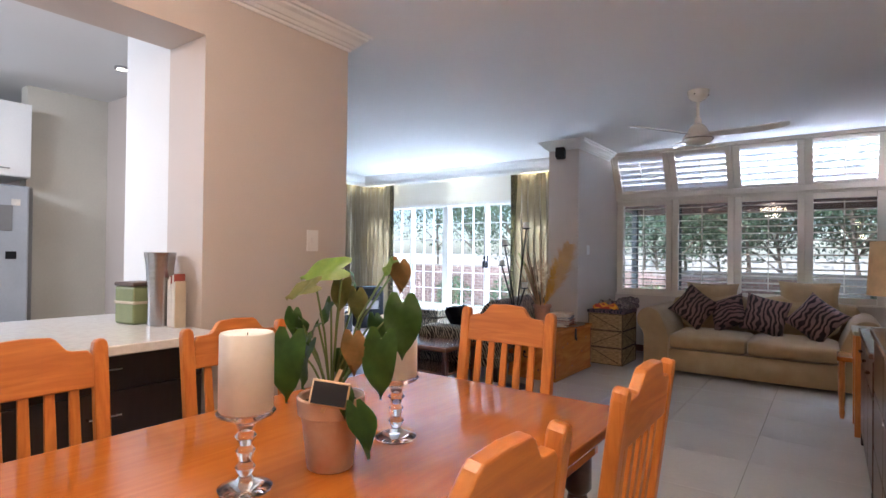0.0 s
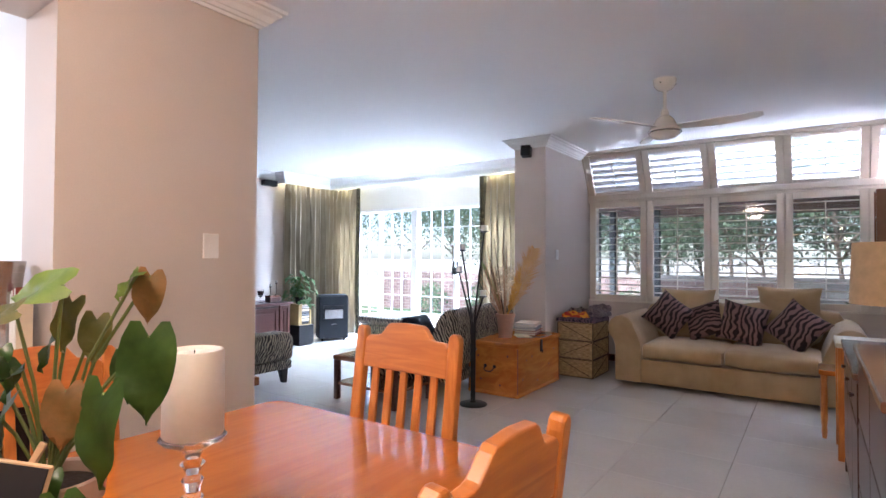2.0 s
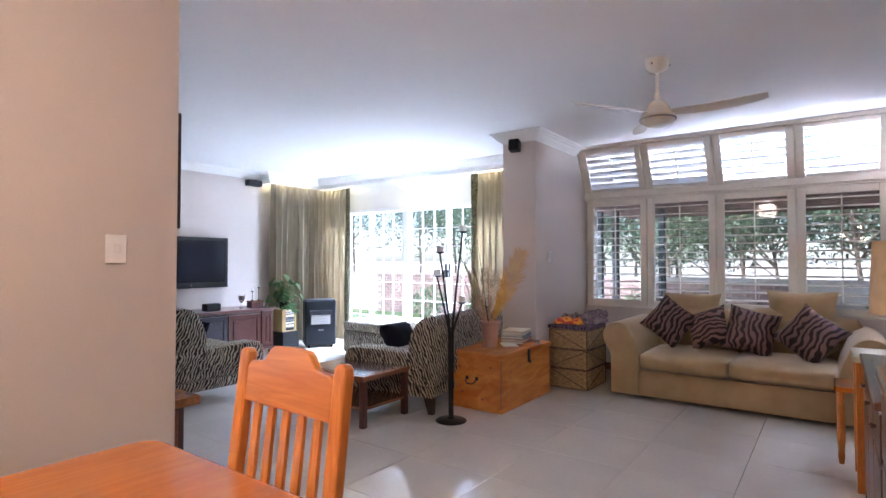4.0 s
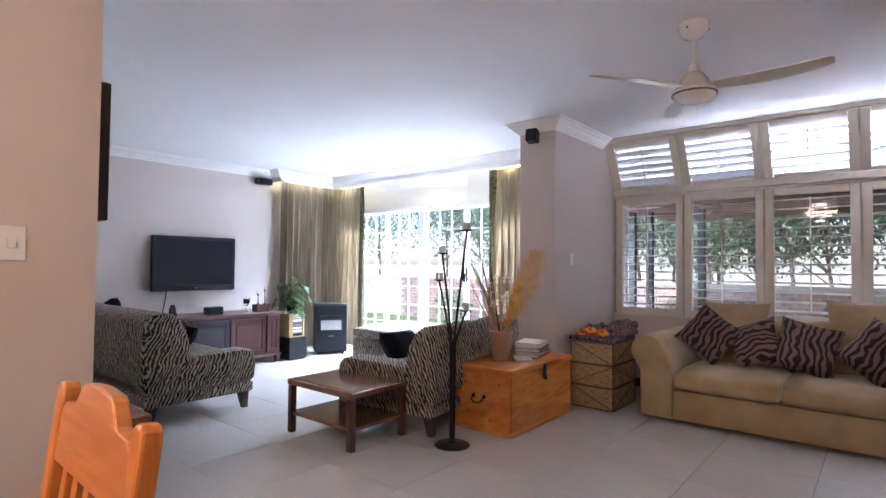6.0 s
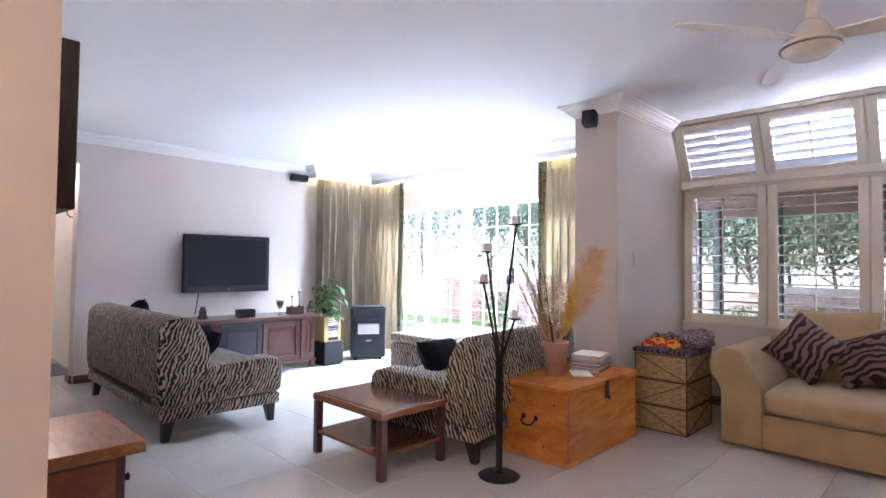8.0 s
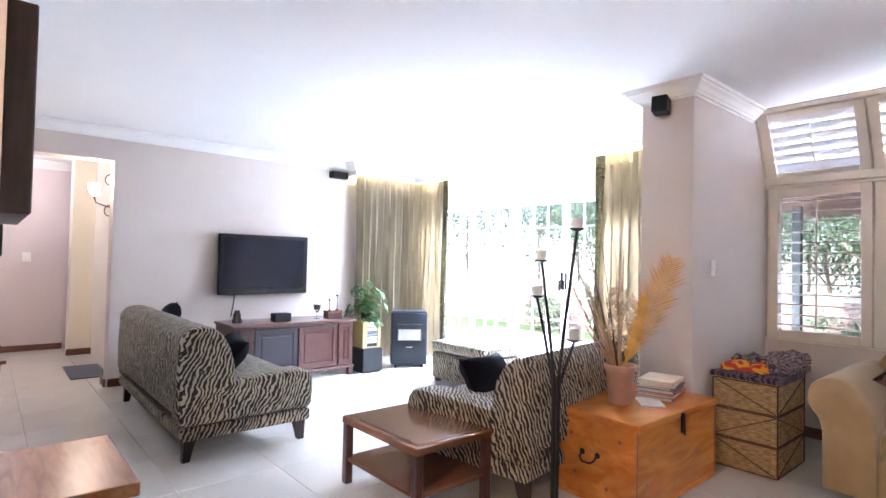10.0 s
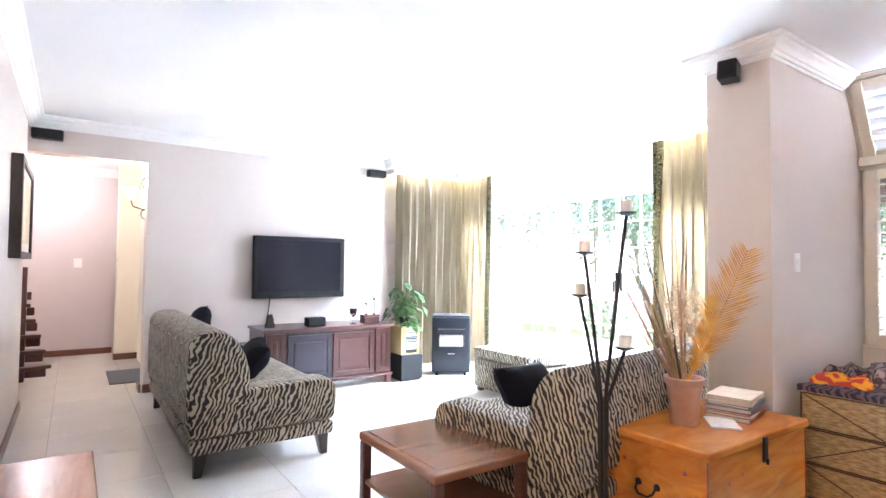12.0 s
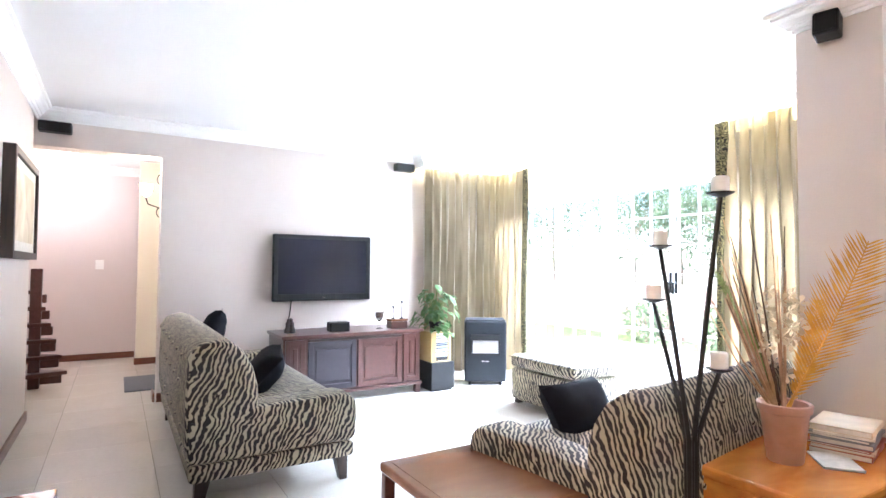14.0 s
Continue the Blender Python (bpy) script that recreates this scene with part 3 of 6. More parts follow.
BX = [-2.42, -1.70, -0.975, -0.25, 0.475, 1.2]
for i in range(5):
    shutter((BX[i] + 0.004, BY, 0.775), BX[i + 1] - BX[i] - 0.008, 1.26, 13, 6 if i < 2 else 14, "cream plantation shutter with opened louvers" if i < 2 else "cream plantation shutter with slightly tilted louvers")
fr = block(-2.44, BY - 0.02, 0.757, 1.4, BY + 0.05, 0.773, 0.004)
block(-2.44, BY - 0.025, 2.037, 1.4, BY + 0.04, 2.061, 0.003, bm=fr)
structure("shutter_frame", fr, CREAM, "cream shutter frame", "window frame")
# glazing behind the shutters
for i in range(5):
    wn = thing("window", (BX[i], BY + 0.13, 0.757), "glazed bay window behind shutters", "window", "bay windows", kind="structure")
    w, hh = BX[i + 1] - BX[i], 1.303
    f = block(0, -0.02, 0, 0.05, 0.02, hh, 0.003)
    block(w - 0.05, -0.02, 0, w, 0.02, hh, 0.003, bm=f)
    block(0.05, -0.02, 0, w - 0.05, 0.02, 0.05, bm=f)
    block(0.05, -0.02, hh - 0.05, w - 0.05, 0.02, hh, bm=f)
    part("window_frame", f, WHITE, wn)
    pn = part("pane", block(0.05, -0.002, 0.05, w - 0.05, 0.002, hh - 0.05), GLASS, wn)
    pn.visible_shadow = False

# sloping roof windows: from (10.08, 2.19) up to (9.80, 2.69)
RY, RZ = 0.275, 0.50
LEAN = math.degrees(math.atan2(RY, RZ))
SH = math.hypot(RY, RZ)
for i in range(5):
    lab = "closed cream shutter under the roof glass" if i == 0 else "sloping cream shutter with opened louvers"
    shutter((BX[i] + 0.004, BY - 0.005, 2.13), BX[i + 1] - BX[i] - 0.008, SH - 0.01, 6, (-78, -70, -64, -54, 40)[i], lab, LEAN, group="sloping roof shutters", stile=0.075, rail=0.045, depth=0.048, slat_mat=LOUVER_DIM if i < 2 else LOUVER)
    tilt_m = pose(BX[i], BY + 0.12, 2.14, LEAN)
    pane = part("pane", block(0.0, -0.003, 0.03, BX[i + 1] - BX[i] - 0.002, 0.003, SH + 0.05, m=tilt_m), GLASS)
    pane.visible_shadow = False
    tagged(pane, "sloping roof glass above the bay", "window", "roof panes", "structure")
for i in range(6):
    structure("roof_trim", block(max(BX[i] - 0.03, -2.439), 0.020, -0.02, BX[i] + 0.03, 0.09, SH + 0.06, m=pose(0, BY - 0.005, 2.13, LEAN)), CREAM, "cream rafter behind the sloping windows", "trim")
    structure("roof_trim", block(max(BX[i] - 0.03, -2.439), BY + 0.03, 0.74, BX[i] + 0.03, BY + 0.10, 2.06), CREAM, "cream post behind the shutters", "trim")
structure("roof_trim", block(-2.439, -0.018, -0.01, -2.418, 0.03, SH + 0.02, m=pose(0, BY - 0.005, 2.13, LEAN)), CREAM, "cream jamb beside the sloping windows", "trim")
structure("roof_trim", block(-2.439, 9.79, 2.625, 1.4, 9.84, H, 0.003), CREAM, "cream trim along the sloping windows", "trim")
structure("roof_outside", block(-2.44, 9.842, 2.64, 1.6, 9.95, H + 0.2), ROOFWOOD, "timber edge of the roof", "roof")

# ---- hall stair ----
st = thing("staircase", (-8.4, 4.6, 0), "dark reddish open wooden winding staircase in the hall", "staircase")
part("newel", block(-0.04, 0.26, 0, 0.04, 0.36, 1.25, 0.006), MAHOG, st)
for k in range(6):
    a = 0.03 * k
    part("tread", prism([(-0.5, -0.4), (0.45 - 0.12 * k, -0.4 + 0.1 * k), (0.05, 0.60 - 0.05 * k), (-0.05, 0.55 - 0.05 * k)], 0.17 * (k + 1) - 0.04, 0.17 * (k + 1), "z", 0.006), MAHOG, st)
    part("bracket", block(-0.03, 0.362, 0.17 * (k + 1) - 0.13, 0.03, 0.55 - 0.03 * k, 0.17 * (k + 1) - 0.042, 0.005), MAHOG, st)

# ---- outside ----
structure("ground", block(-60, 10.27, -0.25, 60, 90, -0.12), GRASS, "lawn and planting outside", "ground")
structure("patio", block(-9, 10.27, -0.118, 5, 13.6, -0.04), PAVING, "stone paved patio outside the windows", "patio")
proof = block(-3.4, 10.35, 2.26, 5, 15.0, 2.32)
for k in range(17):
    block(-3.4, 10.5 + k * 0.27, 2.17, 5, 10.56 + k * 0.27, 2.258, bm=proof)
structure("patio_roof", proof, ROOFWOOD, "dark timber patio roof", "roof")
for x, y in ((-3.30, 13.0), (-3.02, 13.0), (-2.25, 13.0), (1.4, 13.4)):
    structure("patio_post", block(x - 0.05, y - 0.05, -0.118, x + 0.05, y + 0.05, 2.17, 0.008), POSTGREEN, "dark green wooden patio post", "post")
structure("boundary_wall", block(-30, 24, -0.12, 30, 24.25, 1.28), PLASTER, "sunlit pale boundary wall", "wall")
random.seed(4)
gw = structure("garden_wall", block(-14, 15.0, -0.12, 6, 15.2, 0.98), MORTAR, "red brick garden wall", "wall")
brick0 = part("brick", block(-0.107, -0.012, -0.034, 0.107, 0.012, 0.034, 0.004), BRICK, gw)
cnt = 0
for r in range(13):
    for c in range(44):
        x = -10.4 + c * 0.228 + (0.114 if r % 2 else 0)
        if cnt == 0:
            brick0.matrix_basis = pose(x, 14.992, -0.06 + r * 0.08)
        elif cnt < 560:
            link_copy(brick0, pose(x, 14.992 + random.uniform(-0.003, 0.003), -0.06 + r * 0.08, 0, random.uniform(-0.6, 0.6), 0), gw)
        cnt += 1


def leaf_cloud(bm, centre, radius, n, size, rnd):
    for _ in range(n):
        while True:
            p = Vector([rnd.uniform(-1, 1) for _ in range(3)])
            if p.length < 1 and noise.noise(p * 2.3 + Vector(centre)) > -0.12:
                break
        p = Vector(centre) + Vector((p.x * radius[0], p.y * radius[1], p.z * radius[2]))
        a = Euler([rnd.uniform(0, 6.3) for _ in range(3)]).to_matrix()
        s = size * rnd.uniform(0.6, 1.4)
        vs = [bm.verts.new(p + a @ Vector(q) * s) for q in ((-0.5, 0, 0), (0, 0.28, 0.06), (0.6, 0, 0), (0, -0.28, 0.06))]
        bm.faces.new(vs)


def tree(place, height, spread_, seed, n=3200, leaf=0.085):
    rnd = random.Random(seed)
    t = thing("tree", place, "leafy green garden tree with a slim branching trunk", "tree", "garden trees")
    tr = tube([(0, 0, 0), (0.06, 0, height * 0.25), (-0.05, 0.05, height * 0.5), (0.05, 0, height * 0.85)], 0.05, 8, taper=0.015)
    cr = bmesh.new()
    for k in range(7):
        a = rnd.uniform(0, 6.28)
        z = height * rnd.uniform(0.30, 0.55)
        e = (math.cos(a) * spread_ * 0.7, math.sin(a) * spread_ * 0.7, z + height * rnd.uniform(0.1, 0.35))
        tube([(0, 0, z), (e[0] * 0.5, e[1] * 0.5, (z + e[2]) / 2 + 0.1), e], 0.022, 6, bm=tr, taper=0.008)
        leaf_cloud(cr, e, (spread_ * 0.55, spread_ * 0.55, height * 0.2), n // 9, leaf, rnd)
    leaf_cloud(cr, (0, 0, height * 0.75), (spread_ * 0.8, spread_ * 0.8, height * 0.28), n * 2 // 9, leaf, rnd)
    part("trunk", tr, BARK, t, smooth=True)
    part("crown", cr, TREELEAF, t)


for k, (x, y, hgt, sp) in enumerate([(-9.6, 17.5, 5.0, 1.7), (-7.6, 16.6, 4.2, 1.5), (-6.2, 18.0, 5.2, 1.8), (-11.8, 18.5, 5.2, 1.9), (-4.6, 16.8, 4.4, 1.4), (-3.0, 16.4, 4.2, 1.5), (-1.6, 17.0, 4.6, 1.8), (0.4, 16.6, 4.4, 1.8), (2.6, 17.4, 5.0, 2.0), (-0.6, 18.6, 4.4, 2.4), (-3.4, 19.0, 4.6, 2.4), (1.6, 18.8, 4.4, 2.4), (-2.0, 20.5, 5.2, 2.8), (-6.8, 19.6, 5.0, 2.4), (-14.2, 17.6, 5.0, 2.0), (-5.2, 21.5, 6.0, 2.4), (1.5, 21.5, 6.5, 2.6), (-9.0, 22.0, 6.5, 2.6)]):
    tree((x, y, -0.12), hgt, sp, 10 + k)
for k, (x, y) in enumerate([(-3.0, 14.4), (-2.1, 14.5), (-0.6, 14.5), (0.8, 14.5), (-8.2, 14.4), (-6.6, 14.5)]):
    rnd = random.Random(50 + k)
    t = thing("shrub", (x, y, -0.12), "low green garden shrub before the brick wall", "shrub", "garden shrubs")
    b = bmesh.new()
    leaf_cloud(b, (0, 0, 0.4), (0.55, 0.35, 0.42), 500, 0.09, rnd)
    part("crown", b, TREELEAF, t)
    part("trunk", tube([(0, 0, 0), (0, 0, 0.45)], 0.03, 6), BARK, t)

for k, (x, y) in enumerate([(-3.8, 17.6), (-2.4, 18.2), (-1.0, 17.8), (0.5, 18.3), (2.0, 17.8), (3.6, 18.4)]):
    tree((x, y, -0.12), 3.5, 1.5, 70 + k, 5000, 0.08)

# ---- lights in the place, and added sky lamps ----
for i, (x, y) in enumerate([(-6.975, 9.0), (-6.975, 9.4), (-6.70, 9.77), (-3.65, 9.77), (-3.2, 9.77), (-5.0, 9.77)]):
    d = thing("downlight", (x, y, H - 0.02), "small round warm recessed downlight above curtain", "downlight", "pelmet downlights")
    part("bezel", lathe([(0.022, 0.0), (0.032, 0.0), (0.032, 0.018), (0.022, 0.018), (0.022, 0.0)], 20), WHITE, d, smooth=True)
    part("lens", lathe([(0, 0.004), (0.021, 0.004), (0.021, 0.014), (0, 0.014)], 16), DOWN, d)
    lamp("POINT", "pelmet_lamp", (x, y, H - 0.06), 2.0, (1.0, 0.88, 0.45), 0.02)
# unseen area lamps added outside, high over the windows, in place of sky light
lamp("AREA", "sky_over_garden_window", (-5.05, 11.0, 3.0), 1850, (0.80, 0.90, 1.0), 3.8, (-5.05, 8.2, 0.0), 1.1)
lamp("AREA", "sky_over_bay", (-0.6, 11.0, 3.9), 5300, (0.86, 0.91, 1.0), 3.6, (-0.6, 8.6, 0.8), 1.4)


# ---- dining room ----
def dining_chair(name="dining_chair", label="orange pine dining chair with a slatted back at the table"):
    """Faces +y; the back stands at y = 0."""
    c = thing(name, (0, 0, 0), label, "chair", "chairs round the dining table")
    lean = pose(0, 0, 0.45, 7)
    for x in (-0.205, 0.165):
        leg = prism([(x, 0.0), (x + 0.04, 0.0), (x + 0.04, 0.46), (x, 0.46)], 0.0, 0.035, "y", 0.004)
        part("leg", leg, PINE_Z, c)
        post = prism([(x, 0.0), (x + 0.04, 0.0), (x + 0.04, 0.55), (x + 0.037, 0.566), (x + 0.028, 0.576), (x + 0.012, 0.576), (x + 0.003, 0.566), (x, 0.55)], 0.0, 0.032, "y", 0.006, m=lean)
        part("back_post", post, PINE_Z, c)
    for x in (-0.19, 0.15):
        part("leg", prism([(x, 0.0), (x + 0.04, 0.0), (x + 0.04, 0.43), (x, 0.43)], 0.38, 0.42, "y", 0.005), PINE_Z, c)
    part("seat", prism([(-0.21, -0.01), (0.21, -0.01), (0.225, 0.42), (0.2, 0.445), (-0.2, 0.445), (-0.225, 0.42)], 0.43, 0.462, "z", 0.008), PINE, c)
    top = [(-0.165, 0.44), (0.165, 0.44), (0.165, 0.53)]
    n = 24
    for i in range(n + 1):
        x = 0.15 - 0.30 * i / n
        u = abs(x) / 0.15
        w = max(0.0, min(1.0, (u - 0.42) / 0.30))
        z = 0.596 - 0.010 * u - 0.040 * w * w * (3 - 2 * w)
        top.append((x, z))
    top.append((-0.165, 0.53))
    part("top_rail", prism(top, 0.003, 0.029, "y", 0.004, m=lean), PINE_X, c)
    part("lower_rail", block(-0.165, 0.006, 0.09, 0.165, 0.026, 0.14, 0.003, m=lean), PINE_X, c)
    for k in range(5):
        x = -0.117 + k * 0.0585
        part("slat", prism([(x - 0.012, 0.14), (x + 0.012, 0.14), (x + 0.014, 0.3), (x + 0.012, 0.44), (x - 0.012, 0.44), (x - 0.014, 0.3)], 0.010, 0.022, "y", 0.002, m=lean), PINE_Z, c)
    for a in (0.015, 0.395):
        part("apron", block(-0.17, a, 0.37, 0.17, a + 0.02, 0.43, 0.002), PINE_X, c)
    for a in (-0.19, 0.17):
        part("apron", block(a, 0.035, 0.37, a + 0.02, 0.38, 0.43, 0.002), PINE, c)
    for a in (-0.18, 0.16):
        part("stretcher", block(a, 0.035, 0.18, a + 0.02, 0.38, 0.21, 0.003), PINE, c)
    return c


chair = dining_chair()
chair.matrix_world = pose(-1.105, 4.53, 0, 0, 0, 180 - 2) @ Matrix.Diagonal((1.08, 1, 1.03, 1))
for x, y, rz in ((-0.405, 3.88, 90), (-0.412, 3.225, 90), (-0.405, 2.57, 90), (-1.69, 3.12, -90), (-1.69, 3.75, -90), (-1.69, 2.45, -90)):
    other = copy_thing(chair, pose(x, y, 0, 0, 0, rz))
    other.scale = (1.0, 1.0, 1.0)


def rounded(x0, y0, x1, y1, r, n=6):
    pts = []
    for cx, cy, a0 in ((x1 - r, y0 + r, -90), (x1 - r, y1 - r, 0), (x0 + r, y1 - r, 90), (x0 + r, y0 + r, 180)):
        for i in range(n + 1):
            a = radians(a0 + 90 * i / n)
            pts.append((cx + r * math.cos(a), cy + r * math.sin(a)))
    return pts


TX0, TX1, TY0, TY1 = -1.66, -0.57, 2.10, 4.50
table = thing("dining_table", (0, 0, 0), "long glossy orange pine dining table with dark turned legs", "table")
part("tabletop", prism(rounded(TX0, TY0, TX1, TY1, 0.07), 0.722, 0.758, "z", 0.007), PINE, table)
part("apron", block(TX0 + 0.08, TY0 + 0.10, 0.62, TX1 - 0.08, TY0 + 0.125, 0.72), PINE_X, table)
part("apron", block(TX0 + 0.08, TY1 - 0.125, 0.62, TX1 - 0.08, TY1 - 0.10, 0.72), PINE_X, table)
part("apron", block(TX0 + 0.08, TY0 + 0.125, 0.62, TX0 + 0.105, TY1 - 0.125, 0.72), PINE, table)
part("apron", block(TX1 - 0.105, TY0 + 0.125, 0.62, TX1 - 0.08, TY1 - 0.125, 0.72), PINE, table)
for x in (TX0 + 0.13, TX1 - 0.13):
    for y in (TY0 + 0.15, TY1 - 0.15):
        part("leg", lathe([(0, 0), (0.03, 0), (0.042, 0.05), (0.036, 0.1), (0.03, 0.13), (0.045, 0.25), (0.05, 0.36), (0.035, 0.47), (0.03, 0.49), (0.046, 0.51), (0.046, 0.619), (0, 0.619)], 20, m=pose(x, y, 0)), MAHOG, table, "dark turned leg", True)


def candle_holder(place):
    h = thing("candle_holder", place, "clear turned glass candle holder on the pine table", "candle holder", "glass candle holders")
    part("stem", lathe([(0, 0.0), (0.056, 0.0), (0.058, 0.006), (0.045, 0.013), (0.02, 0.022), (0.013, 0.032), (0.019, 0.042), (0.022, 0.05), (0.013, 0.062), (0.017, 0.076), (0.021, 0.086), (0.012, 0.098), (0.018, 0.11), (0.024, 0.118), (0.014, 0.13), (0.022, 0.145), (0.04, 0.157), (0.06, 0.166), (0.064, 0.172), (0.061, 0.174), (0.02, 0.166), (0, 0.165)], 28), CLEAR, h, smooth=True)
    c = thing("candle", (place[0], place[1], place[2] + 0.1745), "thick ivory pillar candle on a glass holder", "candle", "pillar candles")
    part("wax", lathe([(0, 0), (0.055, 0), (0.058, 0.004), (0.058, 0.166), (0.055, 0.171), (0.05, 0.171), (0.045, 0.164), (0, 0.159)], 32), WAX, c, smooth=True)
    part("wick", tube([(0, 0, 0.158), (0.001, 0.001, 0.170)], 0.0012, 5), BLACK, c)


candle_holder((-1.061, 3.333, 0.7585))
candle_holder((-1.015, 3.785, 0.7585))


def heart_leaf(length, width, droop=0.25, fold=0.12, n=8):
    """A heart-shaped leaf along +y from its stalk at the origin."""
    bm = bmesh.new()
    rows = []
    for i in range(n + 1):
        t = i / n
        y = length * t
        w = width * 0.5 * (math.sin(math.pi * min(1, t * 0.93 + 0.14)) ** 0.75) * (1 - 0.35 * t)
        z = -droop * length * t * t
        back = -0.18 * length * (1 - t) ** 3
        rows.append([bm.verts.new((s * w, y + (back if abs(s) > 0.4 else 0) , z + fold * abs(s) * w + 0.006 * math.sin(9 * t + 2 * s))) for s in (-1, -0.5, 0, 0.5, 1)])
    for a, b in zip(rows, rows[1:]):
        for k in range(4):
            bm.faces.new((a[k], a[k + 1], b[k + 1], b[k]))
    bmesh.ops.solidify(bm, geom=bm.faces[:], thickness=0.0012)
    return bm


RIGHT, AHEAD = Vector((0.81, 0.586, 0)), Vector((-0.586, 0.81, 0))


def pot_plant(name, place, label, leaves, pot_profile, pot_mat, soil, cat="potted plant"):
    p = thing(name, place, label, cat)
    part("pot", lathe(pot_profile, 32), pot_mat, p, smooth=True)
    part("soil", lathe([(0, soil[1]), (soil[0], soil[1]), (soil[0], soil[1] - 0.01), (0, soil[1] - 0.01)], 20), SOIL, p)
    for u, w, z, size, ang, down, material, tip, *over in leaves:
        base = RIGHT * u + AHEAD * w + Vector((0, 0, z))
        stalk = [Vector((0.01 * u, 0.01 * w, soil[1])), base * 0.45 + Vector((0, 0, z * 0.18 + soil[1] * 0.3)), base]
        lf = part("leaf", heart_leaf(size * 0.9, size * 0.70), material, p, tip, True)
        lf.matrix_basis = Matrix.Translation(base) @ Euler((radians(-down), radians(over[0] if over else 0), radians(ang))).to_matrix().to_4x4()
        part("stem", tube(stalk, 0.0028, 6), STEM, p)
    return p


FACE = math.degrees(math.atan2(0.586, 0.81))
plant = pot_plant("potted_anthurium", (-1.012, 3.537, 0.7585), "leafy anthurium in a terracotta pot on the pine table", [
    (0.025, -0.01, 0.485, 0.135, 84 + FACE, 6, LEAF_LIGHT, "yellow-green leaf", -48), (-0.035, -0.03, 0.445, 0.10, 92 + FACE, 18, LEAF_OLIVE, "yellow-brown leaf", -40),
    (0.165, -0.01, 0.50, 0.085, 196 + FACE, 64, LEAF_BROWN, "withered brown leaf"), (0.15, -0.02, 0.505, 0.055, 140 + FACE, 40, LEAF_LIGHT, "yellow-green leaf"),
    (0.175, -0.03, 0.405, 0.15, 188 + FACE, 74, LEAF, ""), (0.13, -0.07, 0.325, 0.155, 158 + FACE, 76, LEAF, ""), (0.075, -0.08, 0.165, 0.125, 228 + FACE, 52, LEAF, ""),
    (-0.095, -0.03, 0.315, 0.165, 164 + FACE, 72, LEAF, ""), (-0.055, -0.01, 0.30, 0.12, 130 + FACE, 70, LEAF, ""), (-0.105, 0.03, 0.375, 0.07, 196 + FACE, 66, LEAF, ""), (-0.085, 0.02, 0.355, 0.06, 230 + FACE, 60, LEAF, ""),
    (0.06, -0.05, 0.325, 0.10, 200 + FACE, 62, LEAF_BROWN, "curled withered brown leaf"), (0.085, -0.02, 0.275, 0.06, 230 + FACE, 50, LEAF_OLIVE, "yellow-brown leaf"),
    (0.02, 0.02, 0.455, 0.09, 170 + FACE, 64, LEAF_OLIVE, "olive brown leaf"), (0.055, 0.03, 0.425, 0.085, 200 + FACE, 62, LEAF_OLIVE, "olive brown leaf"), (-0.01, 0.03, 0.40, 0.07, 140 + FACE, 55, LEAF, ""),
    (0.045, -0.06, 0.20, 0.07, 190 + FACE, 60, LEAF, ""), (-0.03, -0.02, 0.35, 0.06, 110 + FACE, 50, LEAF, ""), (0.10, 0.04, 0.36, 0.085, 220 + FACE, 62, LEAF, ""), (0.02, 0.03, 0.27, 0.075, 180 + FACE, 60, LEAF, ""),
], [(0, 0), (0.053, 0), (0.056, 0.004), (0.071, 0.128), (0.079, 0.132), (0.083, 0.172), (0.080, 0.176), (0.074, 0.172), (0.070, 0.15), (0, 0.15)], TERRACOTTA, (0.071, 0.155))
tag = thing("chalkboard_tag", (-1.012 + 0.81 * 0.01 + 0.586 * 0.085, 3.537 + 0.586 * 0.005 - 0.81 * 0.075, 0.955), "small blank chalkboard tag clipped to the pot", "label")
tag.matrix_world = tag.matrix_world @ pose(0, 0, 0, -14, 8, FACE)
part("peg", block(-0.005, 0.004, -0.045, 0.005, 0.012, 0.06, 0.001, m=pose(0, 0, 0, 0, 14, 0)), RAWWOOD, tag)
fr = block(-0.045, -0.003, -0.03, 0.045, 0.003, 0.03, 0.003)
part("frame", fr, RAWWOOD, tag)
part("board", block(-0.040, -0.005, -0.025, 0.040, -0.003, 0.025), BOARD, tag)

# kitchen hatch
structure("worktop", block(-3.42, 0.5, 0.868, -2.27, 4.035, 0.908, 0.005), QUARTZ, "white quartz worktop in the kitchen hatch", "worktop")
for k in range(4):
    y1 = 4.02 - k * 0.86
    c = thing("base_cabinet", (-2.42, y1 - 0.86, 0), "espresso brown kitchen base cabinet under the white worktop", "cabinet", "base cabinets")
    part("body", block(-0.75, 0.0, 0.08, -0.02, 0.856, 0.866), ESPRESSO, c)
    part("plinth", block(-0.70, 0.0, 0.0, -0.06, 0.856, 0.079), BLACK, c)
    part("drawer_front", block(-0.019, 0.004, 0.70, 0.0, 0.852, 0.862, 0.002), ESPRESSO, c)
    part("drawer_front", block(-0.019, 0.004, 0.40, 0.0, 0.852, 0.696, 0.002), ESPRESSO, c)
    part("drawer_front", block(-0.019, 0.004, 0.085, 0.0, 0.852, 0.396, 0.002), ESPRESSO, c)
    for z in (0.79, 0.60, 0.30):
        part("handle", tube([(0.0, 0.37, z), (0.022, 0.37, z), (0.022, 0.49, z), (0.0, 0.49, z)], 0.004, 6), STEEL, c, "thin steel handle")
tin = thing("storage_tin", (-2.905, 3.935, 0.9085), "olive green storage tin with a brown lid on the worktop", "tin", turn=8)
